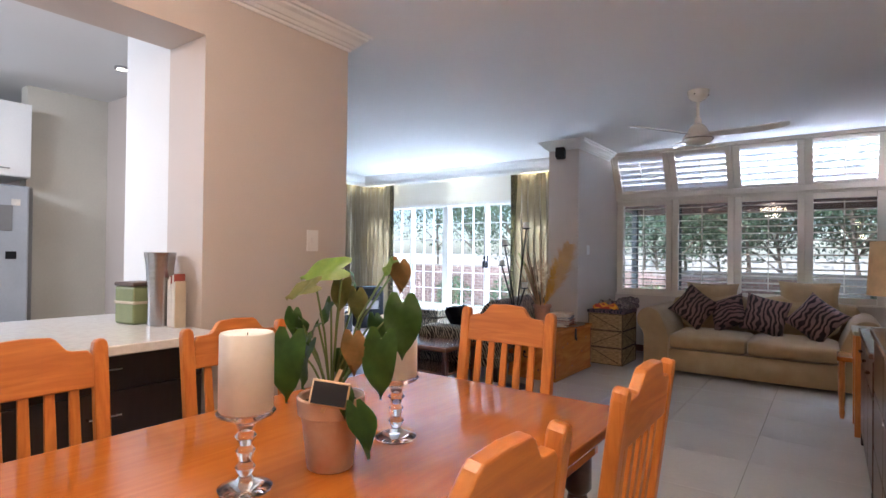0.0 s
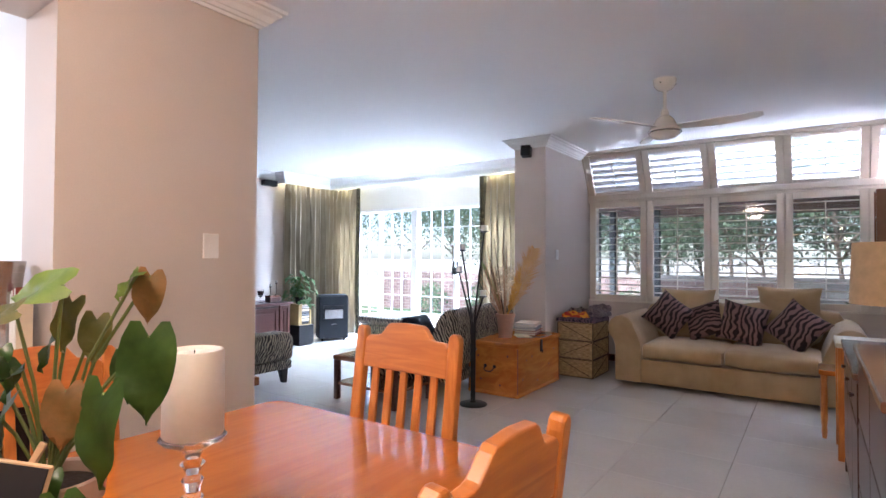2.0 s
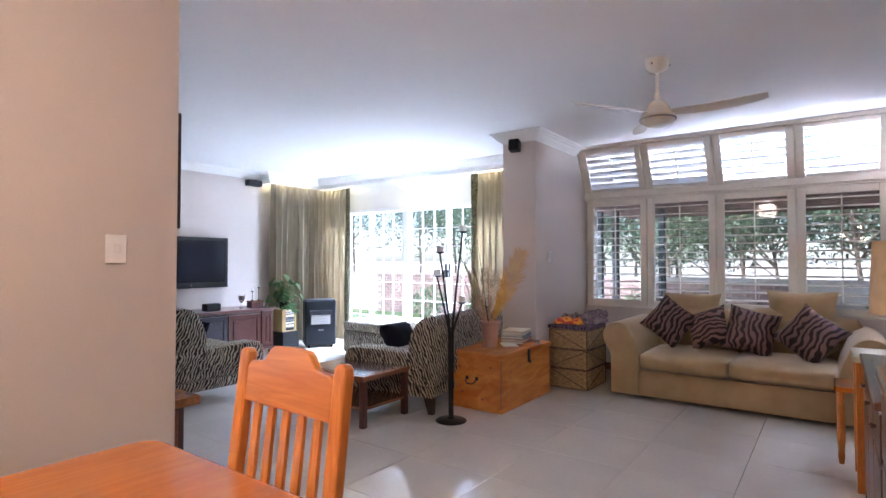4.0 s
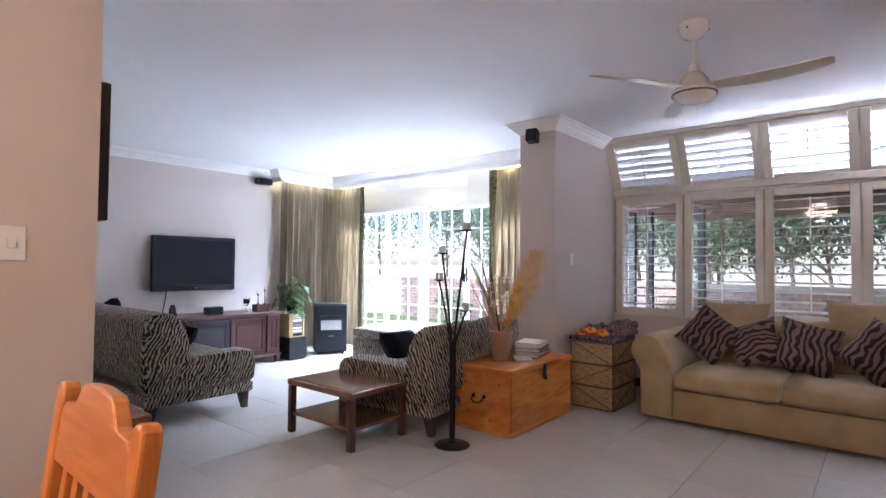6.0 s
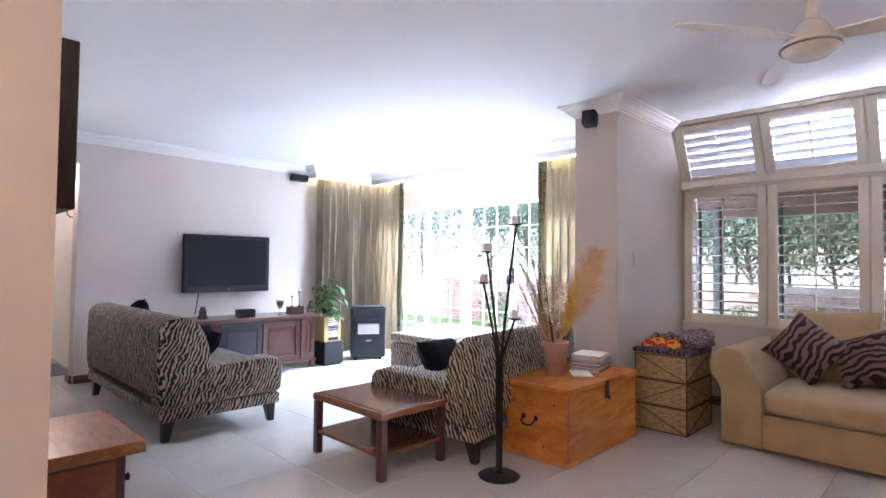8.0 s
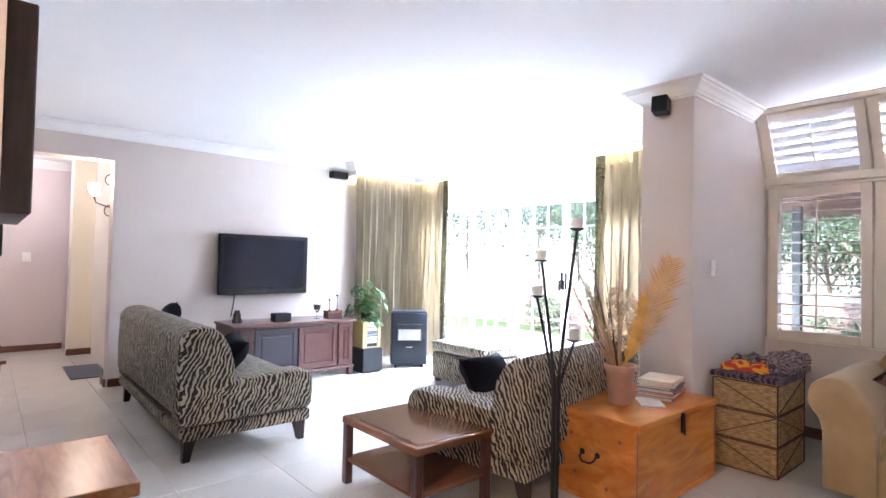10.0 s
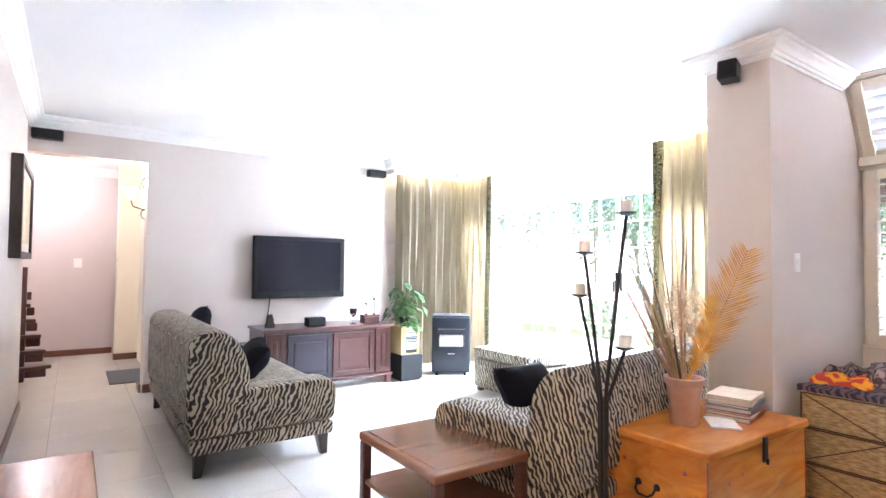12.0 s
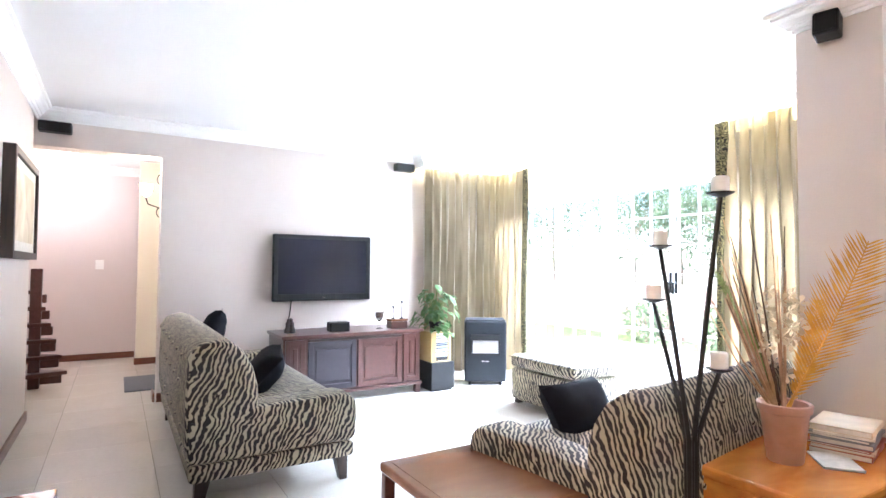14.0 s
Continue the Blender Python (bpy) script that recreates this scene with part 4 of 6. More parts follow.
part("body", block(-0.08, -0.07, 0, 0.08, 0.07, 0.19, 0.012, 2), TIN_GREEN, tin)
part("band", block(-0.082, -0.072, 0.10, 0.082, 0.072, 0.118, 0.004), COVER_CREAM, tin)
part("lid", block(-0.083, -0.073, 0.191, 0.083, 0.073, 0.212, 0.006), TIN_RED, tin)
vs = thing("steel_vase", (-2.715, 3.955, 0.9085), "tall brushed steel vase on the white worktop", "vase")
part("body", lathe([(0, 0), (0.052, 0), (0.055, 0.003), (0.054, 0.10), (0.058, 0.20), (0.064, 0.30), (0.073, 0.362), (0.071, 0.364), (0.061, 0.30), (0.05, 0.1), (0, 0.02)], 32), STEEL, vs, smooth=True)
for k, (m_, hh, th) in enumerate([(COVER_CREAM, 0.235, 0.011), (COVER_RED, 0.25, 0.012), (PAPER, 0.215, 0.010), (COVER_RED, 0.26, 0.013), (COVER_CREAM, 0.225, 0.010)]):
    b = thing("book", (-2.635 + 0.0145 * k, 3.955, 0.9085), "thin upright recipe book with a worn cover on the worktop", "book", "upright recipe books")
    part("cover", block(0, 0, 0, th, 0.055, hh, 0.002), m_, b)
    part("page_block", block(0.002, -0.004, 0.004, th - 0.002, -0.0005, hh - 0.004), PAPER, b)
fg = thing("refrigerator", (-5.80, 3.44, 0), "silver refrigerator with notes and magnets", "refrigerator")
# dark body edge past the doors stands in for the gap's shadow
part("body", block(0, 0, 0.03, 0.55, 0.74, 1.78, 0.01), GAPSHADE_MAGNET, fg)
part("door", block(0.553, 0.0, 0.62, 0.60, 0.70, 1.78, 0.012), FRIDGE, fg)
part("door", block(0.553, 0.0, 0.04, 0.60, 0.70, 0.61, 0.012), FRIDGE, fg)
part("handle", tube([(0.6, 0.06, 0.8), (0.64, 0.06, 0.82), (0.64, 0.06, 1.3), (0.6, 0.06, 1.32)], 0.01, 8), STEEL, fg)
for k, (y, z, w, h_, m_) in enumerate([(0.50, 1.42, 0.09, 0.20, GAPSHADE_MAGNET), (0.55, 1.20, 0.07, 0.06, BLACK), (0.38, 1.55, 0.10, 0.12, PAPER), (0.58, 1.62, 0.06, 0.05, PAPER), (0.36, 1.3, 0.06, 0.08, PAPER)]):
    nt = thing("fridge_magnet", (-5.199, 3.44 + y, z), "small flat magnet or note on the refrigerator", "magnet", "fridge magnets")
    part("card", block(0, 0, 0, 0.004, w, h_, 0.001), m_, nt)
wc = thing("wall_cabinet", (-5.95, 3.28, 1.86), "white kitchen cabinet above the refrigerator with a bar handle", "cabinet")
part("body", block(0, 0, 0, 0.62, 0.90, 0.6), WHITE, wc)
part("door", block(0.622, 0.003, 0.003, 0.64, 0.897, 0.597, 0.003), WHITE, wc)
part("handle", tube([(0.64, 0.55, 0.06), (0.665, 0.55, 0.06), (0.665, 0.75, 0.06), (0.64, 0.75, 0.06)], 0.005, 6), STEEL, wc)
kd = thing("downlight", (-4.35, 4.45, H - 0.02), "small recessed kitchen downlight in white bezel", "downlight")
part("bezel", lathe([(0.035, 0.0), (0.05, 0.0), (0.05, 0.018), (0.035, 0.018), (0.035, 0.0)], 20), STEEL, kd, smooth=True)
part("lens", lathe([(0, 0.004), (0.034, 0.004), (0.034, 0.014), (0, 0.014)], 16), DOWN, kd)
lamp("SPOT", "kitchen_lamp", (-4.35, 4.45, H - 0.04), 3, (1.0, 0.93, 0.82), 0.03, (-4.35, 4.46, 0))
# unseen area lamps added to brighten the kitchen walls and ceiling
lamp("AREA", "kitchen_ceiling_light", (-4.1, 2.1, 2.56), 42, (1.0, 0.96, 0.90), 1.3, (-5.0, 3.2, 0.6), 0.12)
lamp("AREA", "kitchen_window_light", (-6.0, 1.4, 1.7), 18, (1.0, 0.98, 0.95), 1.2, (-5.0, 2.6, 2.66), 1.0)


def switch(place, label, facing, w=0.072, h=0.115):
    s = thing("light_switch", place, label, "light switch")
    s.matrix_world = pose(*place, 0, 0, facing)
    part("plate", block(-w / 2, 0.0, -h / 2, w / 2, 0.009, h / 2, 0.003), WHITE, s)
    part("rocker", block(-0.014, 0.009, -0.018, 0.014, 0.014, 0.018, 0.002), WHITE, s)


switch((-2.5, 4.73, 1.35), "white light switch on the taupe wall", -90, 0.085, 0.125)
switch((-2.44, 9.02, 1.35), "white light switch on the wall pier", -90)
switch((-10.15, 5.42, 1.30), "white light switch in the hall", -90, 0.1, 0.13)
switch((-2.5, 4.73, 0.35), "white wall socket low on the taupe wall", -90, 0.1, 0.1)


def chandelier(place):
    c = thing("chandelier", place, "iron chandelier with five warm lit glass shades", "chandelier")
    z = H - place[2]
    part("ceiling_rose", lathe([(0, z - 0.03), (0.05, z - 0.03), (0.06, z - 0.002), (0, z - 0.002)], 20), IRON, c, smooth=True)
    part("rod", tube([(0, 0, 0), (0, 0, z - 0.02)], 0.008), IRON, c)
    for k in range(5):
        a = 2 * math.pi * k / 5
        d = Vector((math.cos(a), math.sin(a), 0))
        part("arm", tube([Vector((0, 0, 0.02)), d * 0.12 + Vector((0, 0, -0.04)), d * 0.24 + Vector((0, 0, -0.02)), d * 0.26 + Vector((0, 0, 0.03))], 0.006), IRON, c)
        part("shade", lathe([(0.015, 0.03), (0.027, 0.04), (0.034, 0.07), (0.040, 0.10), (0.037, 0.10), (0.031, 0.07), (0.024, 0.043), (0.013, 0.034)], 18, m=Matrix.Translation(d * 0.26)), WARMGLASS, c, smooth=True)
    return c


chandelier((-1.13, 2.95, 2.36))
lamp("POINT", "chandelier_light", (-1.13, 2.95, 2.42), 42, (1.0, 0.71, 0.47), 0.2)

# ---- bay with the sofa ----
sofa = thing("sofa", (0, 0, 0), "sand-coloured two-seater sofa with rolled arms under the shutters", "sofa")
part("base", soft(-1.462, 8.875, 0.03, 0.062, 9.88, 0.27, 0.004, 4, 0.012), LINEN, sofa, smooth=True)
def rolled_arm(x, flip):
    """A scroll arm: an upright panel that curls outwards over its top; its outer side is at x."""
    out = [(0.075, 0.03), (0.075, 0.40)]
    for k in range(15):
        a = radians(232 - k * 15.5)
        out.append((0.135 + 0.138 * math.cos(a), 0.572 + 0.138 * math.sin(a)))
    out += [(0.295, 0.545), (0.318, 0.49), (0.335, 0.43), (0.34, 0.40), (0.34, 0.03)]
    pts = [(x + (-u if flip else u), z) for u, z in out]
    return prism(pts, 8.865, 9.90, "y", 0.018)


for x0, flip in ((-1.80, False), (0.40, True)):
    part("arm", rolled_arm(x0, flip), LINEN, sofa, smooth=True)
    ax = x0 + (-0.135 if flip else 0.135)
    part("arm_piping", tube([(ax + 0.128 * math.cos(radians(a)), 8.866, 0.572 + 0.128 * math.sin(radians(a))) for a in range(-30, 215, 12)], 0.004, 5), LINEN, sofa)
part("backrest", soft(-1.60, 9.66, 0.20, 0.24, 9.98, 0.80, 0.02, 6, 0.09), LINEN, sofa, smooth=True)
for a, b in ((-1.455, -0.71), (-0.70, 0.055)):
    part("seat_cushion", soft(a, 8.86, 0.272, b, 9.68, 0.435, 0.035, 8, 0.045), LINEN, sofa, smooth=True)
    part("back_cushion", soft(a + 0.02, 9.46, 0.45, b - 0.02, 9.70, 0.82, 0.05, 8, 0.09, m=Matrix.Identity(4)), LINEN, sofa, smooth=True)
seam = tube([(-1.45, 8.872, 0.270), (0.05, 8.872, 0.270)], 0.004, 5)
part("piping", seam, LINEN, sofa)
for k, (x, y, z, tilt, roll, turn, sz) in enumerate([(-1.27, 9.26, 0.71, -18, 38, 12, 0.40), (-0.93, 9.30, 0.665, -24, 66, -22, 0.38), (-0.575, 9.26, 0.665, -22, 14, 8, 0.42), (-0.13, 9.24, 0.665, -24, 36, -8, 0.42)]):
    cu = thing("throw_cushion", (0, 0, 0), ["brown tiger-striped velvet cushion standing on its corner on the sofa", "brown tiger-striped velvet cushion leaning on its neighbour", "brown tiger-striped velvet cushion set upright on the sofa", "brown tiger-striped velvet cushion tilted beside the sofa arm"][k], "cushion", "striped sofa cushions")
    cu.matrix_world = pose(x, y, z, tilt, 0, turn) @ pose(0, 0, 0, 0, roll, 0)
    part("cover", cushion(sz, sz, 0.17), TIGER, cu, smooth=True)
for k, (x, z, w) in enumerate([(-1.14, 0.81, 0.56), (-0.20, 0.86, 0.56)]):
    cu = thing("back_pillow", (x, 9.60, z), "plain sand-coloured pillow against the sofa back", "pillow", "plain sofa pillows")
    cu.matrix_world = pose(x, 9.58, z, -12)
    part("cover", cushion(w, 0.34, 0.16), LINEN, cu, smooth=True)

# crates
for k in range(3):
    c = thing("storage_basket", (-2.36, 8.86, 0.003 + 0.2 * k), "woven seagrass storage box with dark crossed binding in a stack", "storage box", "stacked seagrass boxes")
    W, D, Z = 0.40, 0.54, 0.197
    part("body", block(0.002, 0.002, 0, W - 0.002, D - 0.002, Z, 0.006), SEAGRASS, c)
    for x in (0, W):
        for y in (0, D):
            part("corner_strip", block(x - 0.004, y - 0.004, 0.007, x + 0.004, y + 0.004, Z - 0.007, 0.001), ROPE, c)
    for z in (0.0, Z - 0.007):
        part("rim_strip", block(-0.004, -0.004, z, W + 0.004, 0.004, z + 0.007, 0.001), ROPE, c)
        part("rim_strip", block(W - 0.004, 0.004, z, W + 0.004, D + 0.004, z + 0.007, 0.001), ROPE, c)
    a = (0.01, -0.001, Z - 0.01) if k % 2 == 0 else (0.01, -0.001, 0.01)
    b_ = (W - 0.01, -0.001, 0.01) if k % 2 == 0 else (W - 0.01, -0.001, Z - 0.01)
    part("binding", tube([a, b_], 0.0032, 6), ROPE, c)
    a = (W + 0.001, 0.01, 0.01) if k % 2 == 0 else (W + 0.001, 0.01, Z - 0.01)
    b_ = (W + 0.001, D - 0.01, Z - 0.01) if k % 2 == 0 else (W + 0.001, D - 0.01, 0.01)
    part("binding", tube([a, b_], 0.0032, 6), ROPE, c)


def cloth(name, cx, cy, z, w, d, t, material, label, seed, turn=0):
    o = thing(name, (cx, cy, z), label, "folded cloth", "folded cloths", turn=turn)
    bm = bmesh.new()
    bmesh.ops.create_cube(bm, size=2)
    bmesh.ops.subdivide_edges(bm, edges=bm.edges[:], cuts=11, use_grid_fill=True)
    for v in bm.verts:
        x, y, zz = v.co
        k = noise.noise(Vector((x * 1.6, y * 1.6, seed)))
        k2 = noise.noise(Vector((x * 4, y * 4, seed + 5)))
        edge = max(abs(x), abs(y))
        v.co = Vector((x * w / 2 * (1 + 0.08 * k + 0.04 * k2), y * d / 2 * (1 + 0.08 * k2), 0 if zz < -0.99 else (zz + 1) / 2 * t * (1 + 0.7 * k + 0.35 * k2) * (1.0 - 0.45 * edge ** 6)))
    part("fabric", bm, material, o, smooth=True)
    return o


cloth("folded_cloth", -2.16, 9.10, 0.603, 0.44, 0.46, 0.045, BATIKDARK, "dark printed cloth spread over the seagrass boxes", 1.0)
cloth("folded_cloth", -2.21, 9.03, 0.640, 0.28, 0.13, 0.055, BATIK, "rolled orange and red batik cloth on the boxes", 2.0, 8)
cloth("folded_cloth", -2.11, 9.20, 0.655, 0.40, 0.28, 0.075, THROW, "rumpled grey and mauve patterned cloth on the pile", 3.0, -10)
cloth("folded_cloth", -2.02, 9.28, 0.715, 0.24, 0.20, 0.05, THROW, "small crumpled patterned cloth on top", 4.0, 20)

# pine chest
ch = thing("pine_chest", (-2.795, 7.64, 0), "knotty orange pine blanket chest with iron fittings", "chest")
CW, CD, CZ = 0.56, 1.0, 0.505
part("body", block(0.015, 0.015, 0.0, CW - 0.015, CD - 0.015, CZ - 0.045, 0.006), CHEST, ch)
part("lid", block(0, 0, CZ - 0.043, CW, CD, CZ, 0.01, 2), CHEST, ch)
part("plinth", block(0.008, 0.008, 0.0, CW - 0.008, CD - 0.008, 0.035, 0.006), CHEST, ch)
for x in (0.015, CW - 0.015):
    for y in (0.015, CD - 0.015):
        part("corner_trim", block(x - 0.004, y - 0.004, 0.036, x + 0.004, y + 0.004, CZ - 0.046, 0.002), REDWOOD, ch, "red-stained worn corner edge")
part("latch", block(CW - 0.004, CD / 2 - 0.02, CZ - 0.13, CW + 0.008, CD / 2 + 0.02, CZ - 0.01, 0.003), IRON, ch, "black iron hasp")
part("latch_staple", block(CW + 0.008, CD / 2 - 0.008, CZ - 0.14, CW + 0.02, CD / 2 + 0.008, CZ - 0.11, 0.003), IRON, ch)
part("handle", tube([(0.20, 0.006, 0.27), (0.203, -0.016, 0.245), (0.225, -0.024, 0.228), (0.275, -0.024, 0.228), (0.297, -0.016, 0.245), (0.30, 0.006, 0.27)], 0.006, 8), IRON, ch, "black iron drop handle")
for x in (0.20, 0.30):
    part("handle_plate", lathe([(0, 0), (0.018, 0), (0.014, 0.006), (0, 0.008)], 14, m=pose(x, 0.014, 0.27, 90)), IRON, ch)
for x, y, z, ax in ((0.36, 0.0145, 0.10, "y"), (0.15, 0.0145, 0.14, "y"), (0.44, 0.0145, 0.38, "y"), (CW - 0.0145, 0.72, 0.22, "x"), (CW - 0.0145, 0.84, 0.36, "x"), (CW - 0.0145, 0.45, 0.10, "x"), (CW - 0.0145, 0.2, 0.33, "x"), (CW - 0.0145, 0.32, 0.35, "x"), (CW - 0.0145, 0.12, 0.16, "x"), (0.12, 0.0145, 0.36, "y")):
    kn = lathe([(0, 0), (0.020 if x == 0.38 else 0.011, 0), (0, 0.002)], 12, m=pose(x, y, z, 90 if ax == "y" else 0, 90 if ax == "x" else 0, 0))
    part("knot", kn, KNOT, ch)
vz = thing("clay_vase", (-2.555, 7.985, 0.506), "dusty clay pot of dried palm and reeds on the chest", "vase")
part("pot", lathe([(0, 0), (0.062, 0), (0.066, 0.006), (0.088, 0.20), (0.098, 0.205), (0.101, 0.235), (0.095, 0.24), (0.086, 0.235), (0.08, 0.2), (0, 0.19)], 32), PLUMPOT, vz, smooth=True)
rnd = random.Random(7)


def fern(parent, base, tip, width, material, n=52):
    bm = bmesh.new()
    b, t = Vector(base), Vector(tip)
    side = (t - b).cross(AHEAD).normalized()
    mid = (b + t) / 2 + side * -0.03
    pts = []
    for i in range(n + 1):
        u = i / n
        pts.append((1 - u) ** 2 * b + 2 * u * (1 - u) * mid + u * u * t)
    tube(pts[::6] + [pts[-1]], 0.005, 6, bm=bm, taper=0.0015)
    for i in range(int(n * 0.12), n):
        d = (pts[i + 1] - pts[i]).normalized()
        u = i / n
        ln = width * (math.sin(math.pi * ((u - 0.06) / 0.99)) ** 0.6) * rnd.uniform(0.7, 1.15)
        for s in (-1, 1):
            for q in (0.0,):
                p = pts[i] + (pts[i + 1] - pts[i]) * q
                e = p + (d * 0.85 + side * s * 0.85 + AHEAD * rnd.uniform(-0.25, 0.25)).normalized() * ln
                wv = d * 0.0045
                vs_ = [bm.verts.new(c) for c in (p - wv, p + wv, (p + e) / 2 + wv * 1.3, e, (p + e) / 2 - wv * 1.3)]
                bm.faces.new(vs_)
    part("palm_frond", bm, material, parent, "dried golden palm frond")


fern(vz, (0, 0, 0.2), tuple(RIGHT * 0.30 + AHEAD * 0.02 + Vector((0, 0, 0.90))), 0.185, DRIED, 48)
fern(vz, (0.01, 0.01, 0.2), tuple(RIGHT * 0.15 + AHEAD * 0.12 + Vector((0, 0, 0.66))), 0.08, DRIED, 34)
fern(vz, (-0.01, 0, 0.2), tuple(RIGHT * -0.26 + AHEAD * 0.05 + Vector((0, 0, 0.80))), 0.035, STEM)
for k in range(26):
    u = rnd.uniform(-0.31, 0.08)
    h_ = rnd.uniform(0.62, 1.02)
    w_ = rnd.uniform(-0.08, 0.1)
    part("reed", tube([(u * 0.1, w_ * 0.1, 0.18), RIGHT * u * 0.55 + AHEAD * w_ * 0.6 + Vector((0, 0, h_ * 0.6)), RIGHT * u + AHEAD * w_ + Vector((0, 0, h_))], 0.0055, 6, taper=0.002), ROPE if k % 4 == 0 else DRIEDPALE, vz)
for k in range(22):
    u, w_, z = rnd.uniform(-0.07, 0.06), rnd.uniform(-0.05, 0.03), rnd.uniform(0.32, 0.72)
    bm = bmesh.new()
    for j in range(5):
        a = 2 * math.pi * j / 5
        c = Vector((math.cos(a), 0.25, math.sin(a))) * 0.027
        vs_ = [bm.verts.new(q) for q in (Vector((0, 0, 0)), c + Vector((c.z * 0.4, 0.0, -c.x * 0.4)), c * 1.35, c - Vector((c.z * 0.4, 0.0, -c.x * 0.4)))]
        bm.faces.new(vs_)
    o = part("blossom", bm, PETAL, vz)
    o.matrix_basis = Matrix.Translation(RIGHT * u + AHEAD * w_ + Vector((0, 0, z))) @ Euler((rnd.uniform(-0.6, 0.6), 0, rnd.uniform(-0.7, 0.7))).to_matrix().to_4x4()


def book_pile(x, y, z, turn, specs, label, group):
    for k, (w, d, t, m_, dt) in enumerate(specs):
        b = thing("book", (x, y, z), label, "book", group, turn=turn + dt)
        part("cover", block(-w / 2, -d / 2, 0, w / 2, d / 2, 0.003, 0.001), m_, b)
        part("cover", block(-w / 2, -d / 2, t - 0.003, w / 2, d / 2, t, 0.001), m_, b)
        part("spine", block(-w / 2, -d / 2, 0.003, -w / 2 + 0.003, d / 2, t - 0.003), m_, b)
        part("page_block", block(-w / 2 + 0.003, -d / 2 + 0.003, 0.003, w / 2 - 0.004, d / 2 - 0.003, t - 0.003), PAPER, b)
        z += t + 0.0005


book_pile(-2.49, 8.37, 0.5065, 192, [(0.22, 0.30, 0.024, COVER_RED, 0), (0.22, 0.29, 0.012, COVER_CREAM, 3), (0.23, 0.30, 0.010, COVER_RED, -4), (0.22, 0.30, 0.022, COVER_BLUE, 2), (0.22, 0.28, 0.014, COVER_BLUE, -3), (0.21, 0.29, 0.010, PAPER, 5), (0.22, 0.28, 0.026, COVER_CREAM, 0)], "large worn book lying in a pile on the chest", "books on the chest")
book_pile(-2.44, 8.14, 0.5065, 40, [(0.14, 0.2, 0.008, PAPER, 0)], "pale leaflet lying on the chest beside the pot", "")

# candelabra
cd = thing("floor_candelabra", (-2.49, 7.26, 0), "black iron floor candelabra with four splayed stems", "candelabra")
part("base", lathe([(0, 0), (0.125, 0), (0.128, 0.006), (0.11, 0.016), (0.03, 0.024), (0.018, 0.04), (0, 0.04)], 32), IRON, cd, smooth=True)
for k, (dx, dz, ox, dy) in enumerate([(0.07, 1.528, 0.014, 0.064), (-0.184, 1.362, -0.014, 0.095), (-0.22, 1.160, -0.028, 0.103), (0.05, 0.945, 0.026, 0.08)]):
    top = Vector((dx, dy, dz))
    part("stem", tube([Vector((ox * 0.5, 0, 0.03))] + [Vector((ox * 0.7 + (dx - ox * 0.7) * (q / 5) ** 1.1, dy * (q / 5) ** 1.1, 0.72 + (dz - 0.72) * q / 5)) for q in range(6)], 0.0095, 8, taper=0.008), IRON, cd)
    part("drip_tray", lathe([(0, 0), (0.012, 0), (0.042, 0.012), (0.044, 0.016), (0, 0.012)], 20, m=Matrix.Translation(top)), IRON, cd, smooth=True)
    c = thing("candle", (-2.49 + top.x, 7.26 + top.y, top.z + 0.0165), "short ivory candle on the iron candelabra", "candle", "candelabra candles")
    part("wax", lathe([(0, 0), (0.028, 0), (0.028, 0.048), (0.025, 0.052), (0, 0.050)], 20), WAX, c, smooth=True)
    part("wick", tube([(0, 0, 0.048), (0, 0.001, 0.058)], 0.001, 5), BLACK, c)

# coffee table
ct = thing("coffee_table", (-3.635, 6.668, 0), "square mahogany coffee table with a lower shelf", "table")
TW, TD, TZ = 0.735, 0.545, 0.405
part("tabletop", block(-0.005, -0.005, TZ - 0.045, TW + 0.005, TD + 0.005, TZ, 0.01, 2), MAHOG_TOP, ct)
part("inset", block(0.035, 0.035, TZ + 0.0005, TW - 0.035, TD - 0.035, TZ + 0.003, 0.002), MAHOG_TOP, ct)
for x in (0, TW - 0.05):
    for y in (0, TD - 0.05):
        part("leg", block(x, y, 0, x + 0.05, y + 0.05, TZ - 0.046, 0.008, 2), MAHOG, ct)
part("shelf", block(0.012, 0.012, 0.135, TW - 0.012, TD - 0.012, 0.16, 0.004), MAHOG_TOP, ct)


# ---- lounge ----
def seat_profile(y0, y1, z0, z1, r=0.07):
    return [(y0, z0), (y1 - 0.02, z0), (y1, z0 + 0.03), (y1 + 0.005, z1 - r), (y1 - r * 0.3, z1 - r * 0.25), (y1 - r, z1), (y0 + 0.3, z1 - 0.01), (y0, z1 - 0.01)]


